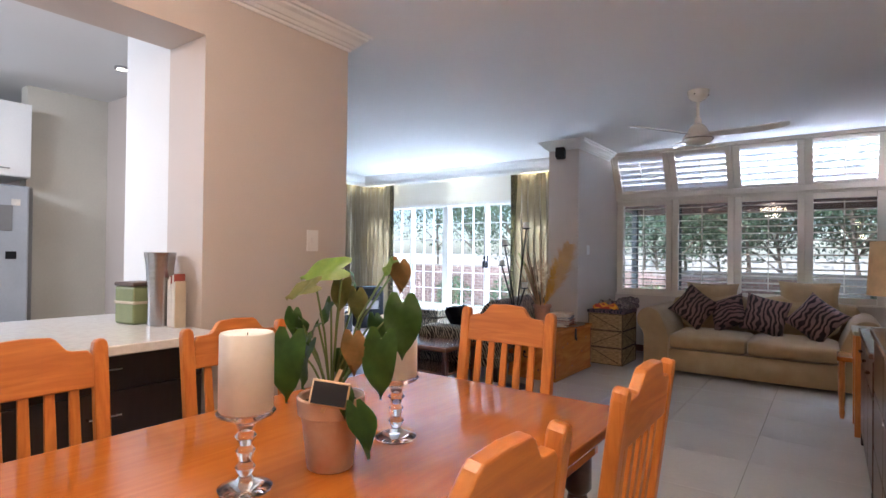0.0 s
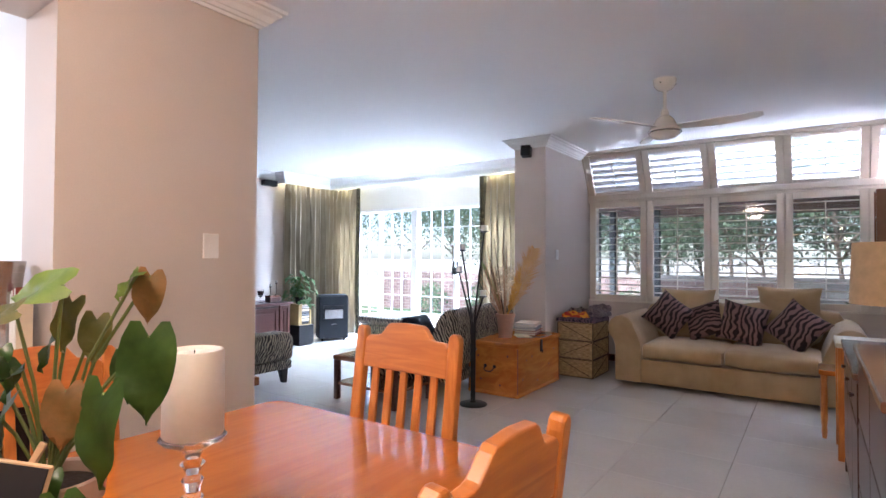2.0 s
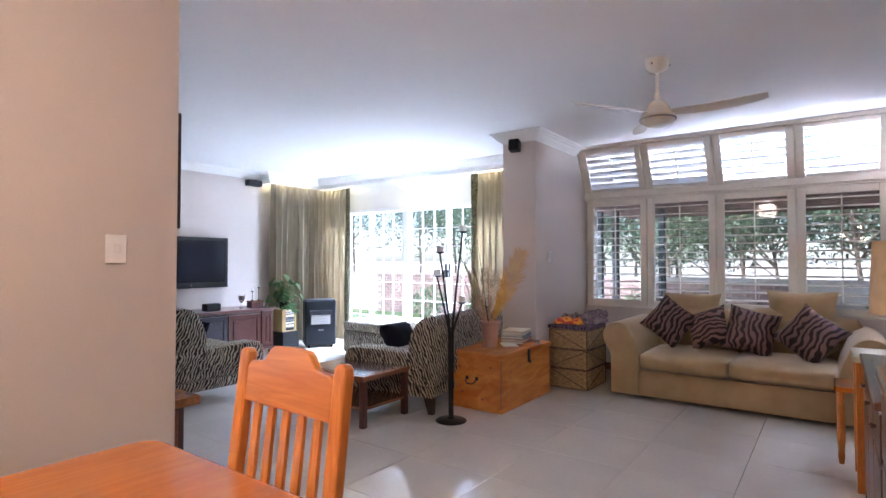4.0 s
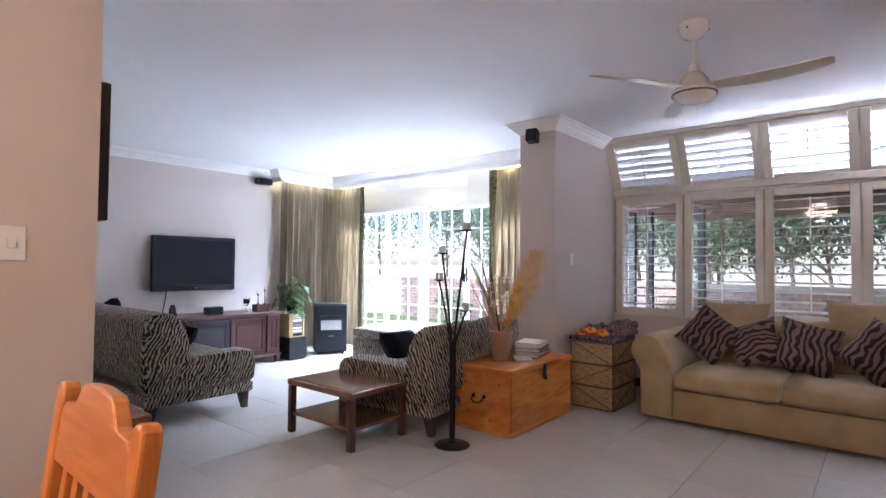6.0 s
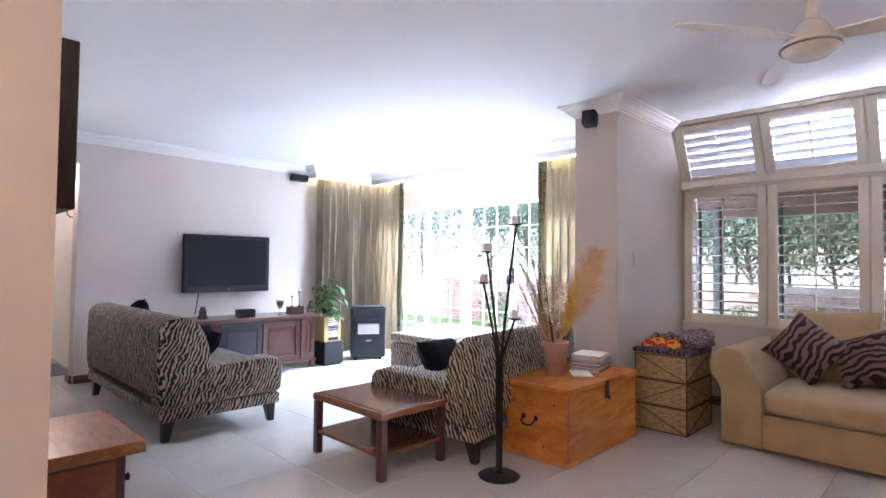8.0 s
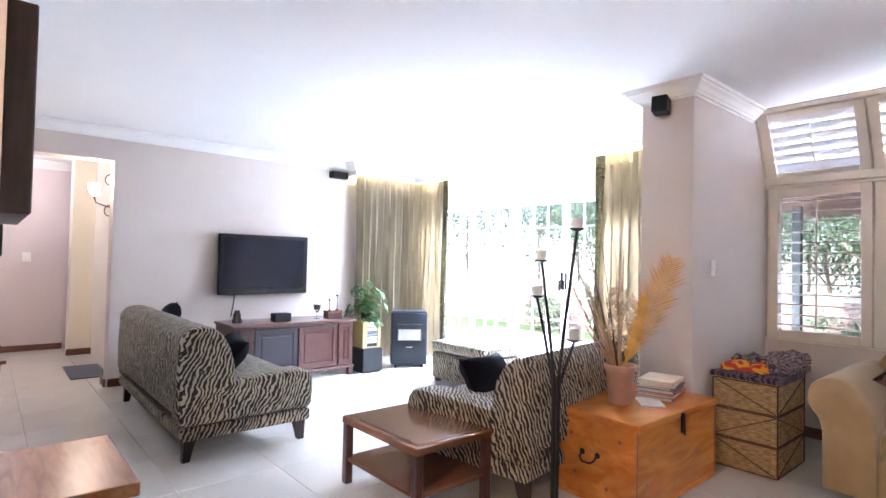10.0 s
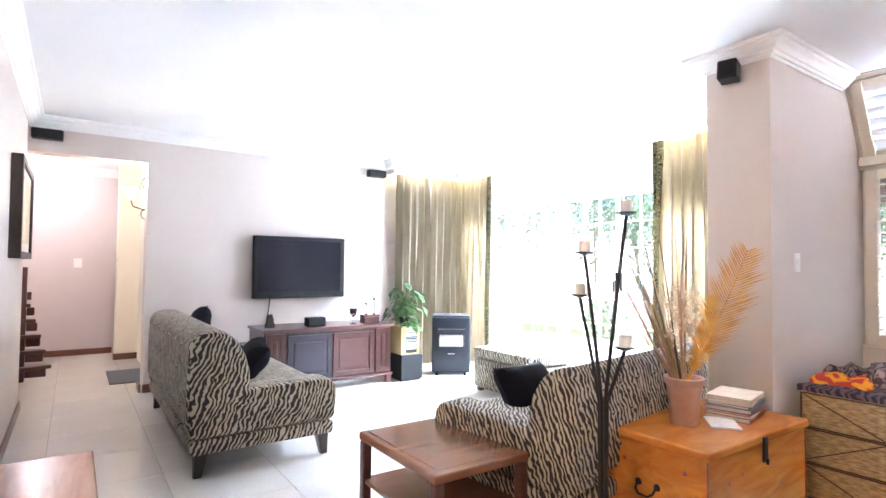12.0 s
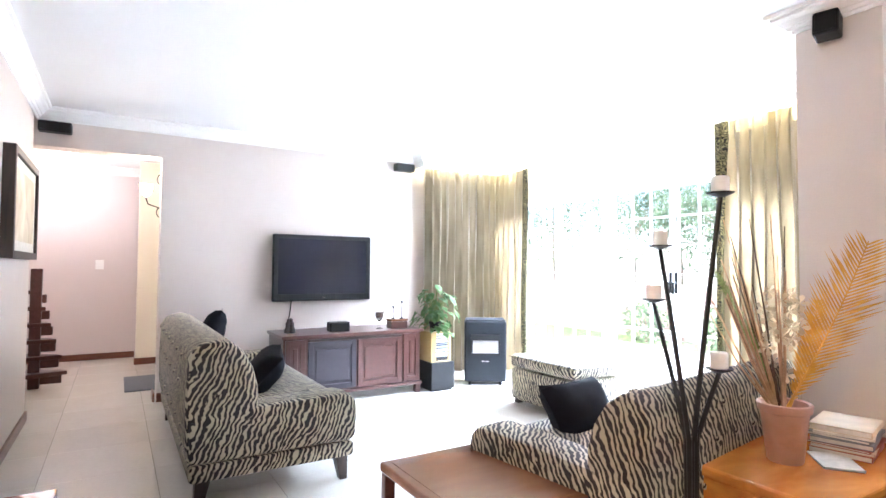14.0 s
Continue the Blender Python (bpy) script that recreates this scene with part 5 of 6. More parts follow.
def zebra_sofa(label, length, low=1.0, thin=0.0):
    """Along +x from 0 to length; the back stands at y = 0 and the seat faces +y."""
    s = thing("zebra_sofa", (0, 0, 0), label, "sofa", "zebra-striped seating")
    part("base", prism([(0.02, 0.15), (0.90, 0.15), (0.915, 0.165), (0.915, 0.225), (0.90, 0.24), (0.02, 0.24), (0.005, 0.225), (0.005, 0.165)], 0, length, "x", 0.010), ZEBRA, s, smooth=True)
    for x0 in (-0.006, length - 0.214):
        part("arm", prism([(0.0, 0.242), (0.915, 0.242), (0.93, 0.28), (0.94, 0.42), (0.93, 0.475), (0.895, 0.515), (0.84, 0.53), (0.60, 0.525), (0.10, 0.505), (0.02, 0.49), (-0.004, 0.46)], x0, x0 + 0.22, "x", 0.03), ZEBRA, s, smooth=True)
    part("seat_cushion", soft(0.216, 0.28, 0.242, length - 0.216, 0.93, 0.475, 0.015, 7, 0.06), ZEBRA, s, smooth=True)
    bk = [(0.0, 0.30), (0.34 - thin, 0.30), (0.37 - thin, 0.50), (0.365 - thin, 0.62), (0.335 - thin, 0.73), (0.285 - thin, 0.82), (0.225 - thin, 0.872), (0.155 - thin * 0.7, 0.89), (0.08, 0.88), (0.03, 0.855), (0.005, 0.80), (-0.004, 0.55)]
    part("backrest", prism([(a - 0.012, 0.28 + (b - 0.28) * low) for a, b in bk], 0.004, length - 0.004, "x", 0.030), ZEBRA, s, smooth=True)
    button = lathe([(0, 0.0), (0.012, 0.001), (0.014, 0.006), (0.008, 0.010), (0, 0.011)], 10)
    first = part("button", button, ZEBRA, s, "fabric-covered upholstery button", True)
    spots = [(0.22 + k * (length - 0.44) / 6 + (0.12 if r_ % 2 else 0), z) for r_, z in enumerate((0.74 * low + 0.06, 0.58 * low + 0.06, 0.42)) for k in range(7 - r_ % 2)]
    for k, (bx_, bz_) in enumerate(spots):
        ob = first if k == 0 else link_copy(first, Matrix.Identity(4), s)
        ob.matrix_basis = pose(bx_, -0.016, bz_, 90)
    for x in (0.07, length - 0.07):
        for y, ly in ((0.08, -0.02), (0.85, 0.02)):
            leg = bmesh.new()
            bmesh.ops.create_cube(leg, size=1)
            for v in leg.verts:
                top = v.co.z > 0
                v.co = Vector((x + v.co.x * (0.08 if top else 0.045), y + v.co.y * (0.08 if top else 0.045) + (0 if top else ly), 0.162 if top else 0.0))
            part("leg", leg, DARKWOOD, s, "tapered dark wooden leg")
    return s


zs = zebra_sofa("black and beige zebra-striped sofa on dark tapered legs", 2.05)
zs.matrix_world = pose(-6.52, 5.96, 0)
zs2 = zebra_sofa("black and beige zebra-striped seat with its back to the chest", 1.55, low=0.9, thin=0.09)
zs2.matrix_world = pose(-2.66, 7.25, 0.0, 0, 0, 98)
ot = thing("ottoman", (-5.50, 8.90, 0), "low zebra-striped ottoman before the garden window", "ottoman", "zebra-striped seating")
part("base", soft(0, 0, 0.03, 0.85, 0.62, 0.34, 0.006, 5, 0.04), ZEBRA, ot, smooth=True)
part("cushion", soft(-0.005, -0.005, 0.335, 0.855, 0.625, 0.47, 0.012, 7, 0.05), ZEBRA, ot, smooth=True)
part("piping", tube([(0.0, -0.008, 0.44), (0.85, -0.008, 0.44), (0.862, 0.0, 0.44), (0.862, 0.6, 0.44)], 0.004, 5), LEOPARD, ot)
for x in (0.06, 0.79):
    for y in (0.06, 0.56):
        part("foot", block(x - 0.03, y - 0.03, 0, x + 0.03, y + 0.03, 0.035, 0.004), DARKWOOD, ot)
for x, y, z, tilt, roll, turn, sz, lab in ((-6.40, 6.33, 0.705, -24, 40, 0, 0.34, "dark navy cushion standing on its corner on the sofa"), (-5.17, 6.47, 0.55, -42, 2, -12, 0.62, "dark navy velvet cushion leaning back on the zebra sofa"), (-3.44, 7.72, 0.55, -34, 1, 98, 0.46, "dark navy velvet cushion against the zebra backrest"),):
    cu = thing("throw_cushion", (0, 0, 0), lab, "cushion", "navy cushions")
    cu.matrix_world = pose(x, y, z, tilt, 0, turn) @ pose(0, 0, 0, 0, roll, 0)
    part("cover", cushion(sz, sz * (1.0 if roll > 30 else 0.70), 0.19), NAVY, cu, smooth=True)

# television
tv = thing("television", (WTV, 0, 0), "black flat television mounted on the wall", "television")
part("bracket", block(0.0, 7.40, 1.15, 0.08, 7.68, 1.40), BLACK, tv)
y0, y1, z0, z1 = 7.0, 8.085, 0.925, 1.63
tb = block(0.08, y0, z0, 0.13, y1, z1, 0.012, 2)
part("body", tb, BLACK, tv)
bz = block(0.13, y0 + 0.004, z1 - 0.045, 0.142, y1 - 0.004, z1 - 0.004, 0.003)
block(0.13, y0 + 0.004, z0 + 0.004, 0.142, y1 - 0.004, z0 + 0.075, 0.003, bm=bz)
block(0.13, y0 + 0.004, z0 + 0.075, 0.142, y0 + 0.05, z1 - 0.045, 0.003, bm=bz)
block(0.13, y1 - 0.05, z0 + 0.075, 0.142, y1 - 0.004, z1 - 0.045, 0.003, bm=bz)
part("bezel", bz, BLACK, tv)
part("screen", block(0.131, y0 + 0.05, z0 + 0.075, 0.135, y1 - 0.05, z1 - 0.045), SCREEN, tv)
part("badge", block(0.142, 7.53, z0 + 0.03, 0.143, 7.56, z0 + 0.042), STEEL, tv)
part("cable", tube([(0.05, 7.22, 0.95), (0.03, 7.21, 0.80), (0.02, 7.19, 0.66)], 0.006, 6), BLACK, tv)

# sideboard
sb = thing("sideboard", (-6.84, 6.93, 0), "dark mahogany sideboard with panelled sliding doors", "sideboard")
SW, SD, SZ = 1.42, 0.55, 0.655
part("worktop", block(-0.01, -0.02, SZ - 0.03, SD + 0.02, SW + 0.02, SZ, 0.006, 2), SIDETOP, sb)
part("body", block(0.0, 0.0, 0.10, SD - 0.022, SW, SZ - 0.031), MAHOG, sb)
part("plinth", block(0.0, -0.012, 0.085, SD + 0.012, SW + 0.012, 0.115, 0.005), MAHOG, sb)
for y in (0.0, SW - 0.06):
    for x in (0.0, SD - 0.055):
        part("foot", block(x, y, 0, x + 0.055, y + 0.06, 0.085, 0.005), MAHOG, sb)


def panel_door(parent, name, y0, y1, z0, z1, x, wood=MAHOG, label=""):
    d = part(name, block(x - 0.018, y0, z0, x - 0.008, y1, z1), wood, parent, label)
    f = block(x - 0.008, y0, z0, x + 0.006, y0 + 0.045, z1, 0.002)
    block(x - 0.008, y1 - 0.045, z0, x + 0.006, y1, z1, 0.002, bm=f)
    block(x - 0.008, y0 + 0.045, z0, x + 0.006, y1 - 0.045, z0 + 0.05, 0.002, bm=f)
    block(x - 0.008, y0 + 0.045, z1 - 0.05, x + 0.006, y1 - 0.045, z1, 0.002, bm=f)
    part("door_frame", f, wood, d)
    part("raised_panel", block(x - 0.008, y0 + 0.07, z0 + 0.075, x + 0.003, y1 - 0.07, z1 - 0.075, 0.004), wood, d)


panel_door(sb, "side_panel", 0.02, 0.20, 0.13, 0.61, SD - 0.004)
panel_door(sb, "door", 0.23, 0.70, 0.13, 0.585, SD - 0.002, mat("blue_black_door", (0.030, 0.024, 0.034), 0.4, scale=5, stretch=(1, 6, 8), bump=0.05), "blue-black door")
panel_door(sb, "door", 0.72, 1.19, 0.13, 0.585, SD - 0.002)
panel_door(sb, "side_panel", 1.22, 1.40, 0.13, 0.61, SD - 0.004)
part("door_track", block(SD - 0.012, 0.23, 0.588, SD + 0.01, 1.19, 0.612, 0.003), DARKWOOD, sb)
TOPZ = 0.6555
spk = thing("centre_speaker", (-6.50, 7.40, TOPZ), "small black centre speaker on the sideboard", "speaker")
part("cabinet", block(0, 0, 0, 0.12, 0.20, 0.095, 0.012, 2), BLACK, spk)
part("grille", block(0.12, 0.012, 0.012, 0.124, 0.188, 0.083, 0.002), BLACK, spk)
fig = thing("figurine", (-6.52, 7.02, TOPZ), "small dark carved pair ornament on the sideboard", "ornament")
for dy in (0, 0.05):
    part("carving", lathe([(0, 0), (0.028, 0), (0.03, 0.03), (0.02, 0.06), (0.026, 0.09), (0.014, 0.115), (0.018, 0.13), (0, 0.145)], 14, m=Matrix.Translation((0, dy, 0)) @ pose(0, 0, 0, 6 if dy else -6)), DARKWOOD, fig, smooth=True)
gb = thing("goblet", (-6.48, 7.96, TOPZ), "glass goblet with a dark red candle filling", "goblet")
part("glass", lathe([(0, 0), (0.036, 0), (0.034, 0.005), (0.008, 0.012), (0.007, 0.075), (0.03, 0.10), (0.042, 0.13), (0.046, 0.19), (0.043, 0.19), (0.038, 0.13), (0.0, 0.105)], 24), CLEAR, gb, smooth=True)
part("filling", lathe([(0, 0.108), (0.03, 0.116), (0.038, 0.135), (0.041, 0.17), (0, 0.17)], 20), MAHOG, gb, smooth=True)
bx = thing("trinket_box", (-6.50, 8.05, TOPZ), "dark wooden trinket box on the sideboard", "box")
part("box", block(0, 0, 0, 0.12, 0.19, 0.075, 0.006), MAHOG, bx)
part("lid", block(-0.004, -0.004, 0.076, 0.124, 0.194, 0.098, 0.008, 2), MAHOG_TOP, bx)
for k, (dy, hh) in enumerate(((0.05, 0.13), (0.15, 0.18))):
    c = thing("candlestick", (-6.44, 8.05 + dy, TOPZ + 0.0985), "thin black candlestick holding a small ivory candle", "candlestick", "sideboard candlesticks")
    part("stick", lathe([(0, 0), (0.022, 0), (0.018, 0.006), (0.005, 0.012), (0.004, hh - 0.02), (0.016, hh - 0.006), (0.017, hh), (0, hh)], 16), IRON, c, smooth=True)
    part("candle", lathe([(0, hh + 0.0005), (0.013, hh + 0.0005), (0.013, hh + 0.035), (0, hh + 0.036)], 14), WAX, c, smooth=True)

HEATERMAT = mat("heater_enamel", (0.008, 0.010, 0.014), 0.6, scale=20, bump=0.1)
HEATERMAT.node_tree.nodes["Principled BSDF"].inputs["Specular IOR Level"].default_value = 0.25
# subwoofer, disc rack, plant, heater
sub = thing("subwoofer", (-6.52, 8.43, 0), "black cube subwoofer beside the sideboard", "speaker")
part("cabinet", block(0, 0, 0.02, 0.32, 0.28, 0.30, 0.008, 2), BLACK, sub)
part("foot", block(0.02, 0.02, 0, 0.30, 0.26, 0.019), BLACK, sub)
rk = thing("disc_rack", (-6.50, 8.44, 0.301), "small yellow wooden rack filled with discs", "rack")
RACKWOOD = mat("rack_yellow_wood", (0.40, 0.28, 0.11), 0.45, scale=8)
part("side_panel", block(0.0, 0.0, 0, 0.27, 0.012, 0.31), RACKWOOD, rk)
part("side_panel", block(0.0, 0.212, 0, 0.27, 0.24, 0.31), RACKWOOD, rk)
part("shelf", block(0.0, 0.0125, 0, 0.27, 0.2115, 0.01), RACKWOOD, rk)
part("top", block(0.0, 0.0125, 0.30, 0.27, 0.2115, 0.31), RACKWOOD, rk)
part("face", block(0.26, 0.0125, 0.0105, 0.27, 0.060, 0.2995), RACKWOOD, rk)
part("back", block(0.0, 0.0125, 0.0105, 0.01, 0.2115, 0.2995), BLACK, rk)
rnd = random.Random(3)
for k in range(24):
    c = thing("disc_case", (-6.47, 8.44 + 0.064, 0.3125 + k * 0.0119), "thin plastic disc case lying in the rack", "disc case", "disc cases")
    part("case", block(0.0, 0, 0, 0.235 + rnd.uniform(-0.006, 0.004), 0.142, 0.0108), (COVER_BLUE, PAPER, BLACK, COVER_CREAM, BLACK, PAPER)[rnd.randrange(6)], c)
rnd = random.Random(9)
lv = []
for k in range(96):
    a = rnd.uniform(0, 360)
    r = rnd.uniform(0.02, 0.25)
    lv.append((r * math.cos(radians(a)), r * math.sin(radians(a)) * 0.8, rnd.uniform(0.08, 0.50) - r * 0.5, rnd.uniform(0.08, 0.13), a - 90 + FACE, rnd.uniform(10, 60), LEAF_MID, ""))
pot_plant("potted_plant", (-6.36, 8.56, 0.6115), "bushy green pothos plant in a dark pot", lv, [(0, 0), (0.05, 0), (0.07, 0.10), (0.066, 0.102), (0.06, 0.09), (0, 0.09)], BLACK, (0.06, 0.09))
ht = thing("gas_heater", (-6.36, 8.93, 0), "black portable gas heater with a white burner grille", "heater")
ht.matrix_world = pose(-6.30, 8.93, 0, 0, 0, 57)
part("housing", block(-0.02, 0.02, 0.035, 0.44, 0.34, 0.70, 0.02, 3), HEATERMAT, ht)
part("top_cover", block(-0.01, 0.03, 0.7005, 0.43, 0.33, 0.715, 0.006), HEATERMAT, ht)
hf = block(0.05, 0.0, 0.33, 0.37, 0.018, 0.35, 0.003)
block(0.05, 0.0, 0.49, 0.37, 0.018, 0.51, 0.003, bm=hf)
block(0.05, 0.0, 0.35, 0.07, 0.018, 0.49, 0.003, bm=hf)
block(0.35, 0.0, 0.35, 0.37, 0.018, 0.49, 0.003, bm=hf)
part("burner_frame", hf, BLACK, ht)
part("burner_panel", block(0.07, 0.012, 0.35, 0.35, 0.019, 0.49), mat("burner_ceramic", (0.36, 0.34, 0.32), 0.7, scale=30, bump=0.5), ht)
for k in range(6):
    part("grille_bar", tube([(0.06, -0.004, 0.36 + k * 0.024), (0.36, -0.004, 0.36 + k * 0.024)], 0.002, 5), STEEL, ht)
part("hood", prism([(0.0, 0.51), (-0.02, 0.50), (-0.005, 0.55), (0.019, 0.56), (0.019, 0.51)], 0.05, 0.37, "x"), BLACK, ht)
part("badge", block(0.17, 0.014, 0.255, 0.25, 0.0195, 0.268), STEEL, ht)
for x in (0.04, 0.38):
    for y in (0.05, 0.31):
        part("castor", lathe([(0, 0), (0.016, 0), (0.018, 0.017), (0.016, 0.034), (0, 0.034)], 12, m=pose(x, y, 0)), BLACK, ht)


# curtains
def curtain(points, z0, z1, folds, amp, material, name, label, thick=0.006, seed=1.0):
    """A hanging pleated cloth along a straight run in plan."""
    c = thing(name, (points[0][0], points[0][1], z0), label, "curtain", "gold curtains")
    a, b = Vector((*points[0], 0)), Vector((*points[1], 0))
    d = b - a
    L = d.length
    d.normalize()
    nrm = Vector((-d.y, d.x, 0))
    bm = bmesh.new()
    cols, rows = folds * 8, 22
    g = []
    for j in range(rows + 1):
        v = j / rows
        row = []
        for i in range(cols + 1):
            u = i / cols
            ph = 2 * math.pi * folds * u + 3.4 * noise.noise(Vector((u * 3.2, v * 0.6, seed))) + 0.9 * noise.noise(Vector((u * 9, v * 1.3, seed + 7)))
            am = amp * (0.55 + 0.6 * (1 - v)) * (1 + 1.1 * noise.noise(Vector((u * 6, v * 1.0, seed + 3))))
            if v > 0.93:
                am *= 0.6
            s = L * u + 0.35 * amp * math.sin(2 * ph)
            row.append(bm.verts.new(d * s + nrm * (am * math.sin(ph) + 0.01 * noise.noise(Vector((u * 3, v * 3, seed)))) + Vector((0, 0, (z1 - z0) * v))))
        g.append(row)
    for r0, r1 in zip(g, g[1:]):
        for i in range(cols):
            bm.faces.new((r0[i], r0[i + 1], r1[i + 1], r1[i]))
    bmesh.ops.solidify(bm, geom=bm.faces[:], thickness=thick)
    part("cloth", bm, material, c, smooth=True)
    for k in range(folds):
        s = L * (k + 0.75) / folds
        p = d * s + Vector((0, 0, z1 - z0))
        pl = bmesh.new()
        for q in (-1, 0, 1):
            tube([p + d * q * 0.007 - nrm * 0.012 * (1 if material is CURTAIN else 0) + Vector((0, 0, -0.11)), p + d * q * 0.014 - nrm * 0.01 + Vector((0, 0, 0.0))], 0.008, 6, bm=pl)
        part("pleat", pl, material, c, smooth=True)
    return c


curtain([(-7.0, 8.77), (-7.0, 9.85)], 0.015, 2.50, 10, 0.055, CURTAIN, "curtain", "pleated gold silk curtain hanging on the television side", seed=1.0)
curtain([(-7.09, 9.86), (-6.44, 9.86)], 0.015, 2.50, 6, 0.055, CURTAIN, "curtain", "pleated gold silk curtain hanging in the window corner", seed=4.0)
curtain([(-6.44, 9.84), (-6.35, 9.84)], 0.015, 2.50, 1, 0.022, LEOPARD, "curtain_border", "dark leopard-print curtain border", seed=6.0)
curtain([(-3.86, 9.85), (-2.92, 9.85)], 0.015, 2.50, 9, 0.060, CURTAIN, "curtain", "pleated gold silk curtain gathered beside the wall pier", seed=8.0)
curtain([(-3.97, 9.84), (-3.87, 9.84)], 0.015, 2.50, 1, 0.022, LEOPARD, "curtain_border", "dark leopard-print curtain border", seed=9.0)
for nm, a, b in (("curtain_rail", (-7.02, 8.78), (-7.02, 9.72)), ("curtain_rail", (-7.0, 9.90), (-2.84, 9.90))):
    structure(nm, block(min(a[0], b[0]) - 0.006, min(a[1], b[1]) - 0.006, 2.505, max(a[0], b[0]) + 0.006, max(a[1], b[1]) + 0.006, 2.53), WHITE, "thin white curtain rail", "rail")


# wall speakers
def speaker(m, w, h, d, label):
    s = thing("wall_speaker", (0, 0, 0), label, "speaker", "small wall speakers")
    s.matrix_world = m
    part("cabinet", block(-w / 2, -d, -h / 2, w / 2, 0, h / 2, 0.012, 2), BLACK, s)
    part("grille", block(-w / 2 + 0.012, -d - 0.003, -h / 2 + 0.012, w / 2 - 0.012, -d, h / 2 - 0.012, 0.002), BLACK, s)
    part("bracket", block(-0.012, 0, -0.012, 0.012, 0.035, 0.012), BLACK, s)


speaker(pose(WTV + 0.035, 5.14, 2.48, 0, 0, 90), 0.24, 0.09, 0.11, "long black speaker mounted under the coving by the hall opening")
speaker(pose(WTV + 0.035, 8.53, 2.48, 0, 0, 90), 0.24, 0.09, 0.11, "long black speaker mounted under the coving beside the curtain")
speaker(pose(-2.645, 8.665, 2.497, -8, 0, 12), 0.11, 0.12, 0.11, "small cube-shaped black speaker on the wall pier")


# pictures
def picture(x0, x1, z0, z1, depth, label):
    p = thing("framed_picture", (x0, WLEFT, z0), label, "picture")
    w, h = x1 - x0, z1 - z0
    f = block(0, 0, 0, 0.05, depth, h, 0.004)
    block(w - 0.05, 0, 0, w, depth, h, 0.004, bm=f)
    block(0.05, 0, 0, w - 0.05, depth, 0.05, 0.004, bm=f)
    block(0.05, 0, h - 0.05, w - 0.05, depth, h, 0.004, bm=f)
    part("frame", f, DARKWOOD, p)
    part("mount", block(0.05, 0.0, 0.05, w - 0.05, depth - 0.02, h - 0.05), PAPER, p)
    part("print", block(0.12, depth - 0.02, 0.12, w - 0.12, depth - 0.017, h - 0.12), ART, p)


picture(-3.35, -2.60, 1.46, 2.04, 0.07, "dark-framed picture on the wall near its corner")
picture(-6.78, -5.62, 1.33, 2.05, 0.07, "deep dark-framed beige print on the lounge wall")

# low mahogany cabinet by the pillar wall
lc = thing("side_cabinet", (-3.78, 5.03, 0), "low mahogany cabinet with a brown top against the wall", "cabinet")
part("worktop", block(0, 0, 0.43, 0.70, 0.43, 0.485, 0.006, 2), TAN_TOP, lc)
part("body", block(0.05, 0.0, 0.0, 0.62, 0.37, 0.429, 0.004), MAHOG, lc)
part("side_panel", block(0.62, 0.04, 0.04, 0.63, 0.33, 0.40, 0.003), REDWOOD, lc)
for x in (0.22, 0.50):
    part("knob", lathe([(0, 0), (0.010, 0), (0.012, 0.03), (0.02, 0.045), (0, 0.055)], 14, m=pose(x, 0.37, 0.27, -90)), BLACK, lc, smooth=True)

# hall wall lamp and mat
sc = thing("wall_sconce", (-7.62, 6.12, 2.0), "black iron scroll wall lamp with a lit glass shade", "wall lamp")
part("backplate", block(-0.02, -0.012, -0.30, 0.02, 0, 0.30, 0.004), IRON, sc)
for s_ in (-1, 1):
    pts = []
    for i in range(20):
        a = radians(20 + i * 22)
        r = 0.09 * (1 - i / 24)
        pts.append((0.0, -0.10 + r * math.cos(a), s_ * (0.17 + r * math.sin(a) * s_)))
    part("scroll", tube(pts, 0.006, 6), IRON, sc)
part("arm", tube([(0, -0.01, -0.05), (0, -0.12, -0.12), (0, -0.24, -0.08), (0, -0.26, -0.02)], 0.007, 8), IRON, sc)
part("shade", lathe([(0.015, 0), (0.04, 0.02), (0.055, 0.07), (0.06, 0.12), (0.055, 0.12), (0.05, 0.07), (0.035, 0.024), (0.012, 0.004)], 20, m=pose(0, -0.26, 0.0)), WARMGLASS, sc, smooth=True)
lamp("POINT", "hall_light", (-7.62, 5.86, 2.16), 8, (1.0, 0.80, 0.58), 0.06)
# bare point lamp with no fitting, added to lift the far end of the hall
lamp("POINT", "hall_light_far", (-9.3, 5.0, 2.4), 9, (1.0, 0.90, 0.85), 0.15)
tagged(part("door_mat", block(-8.55, 5.72, 0.002, -7.72, 6.08, 0.014, 0.004), MATGREY), "small grey mat on the hall tiles", "mat")

# right-hand side
stl = thing("stool", (0.03, 7.96, 0), "small orange pine stool with turned legs beside the sofa", "stool")
part("seat", prism(rounded(0, 0, 0.36, 0.34, 0.04), 0.46, 0.495, "z", 0.006), PINE, stl)
for x in (0.035, 0.325):
    for y in (0.035, 0.305):
        part("leg", lathe([(0, 0), (0.014, 0), (0.02, 0.05), (0.016, 0.09), (0.022, 0.14), (0.022, 0.36), (0.018, 0.40), (0.024, 0.459), (0, 0.459)], 14, m=pose(x, y, 0)), PINE_Z, stl, smooth=True)
pt = thing("side_table", (0.13, 7.48, 0), "narrow pine-sided table with a pale top", "table")
part("worktop", block(-0.01, 0, 0.73, 0.56, 0.45, 0.76, 0.004), mat("pale_laminate", (0.46, 0.42, 0.28), 0.4, scale=6), pt)
for x in (0.0, 0.50):
    for y in (0.01, 0.39):
        part("leg", block(x, y, 0, x + 0.05, y + 0.05, 0.729, 0.004), PINE_Z, pt)
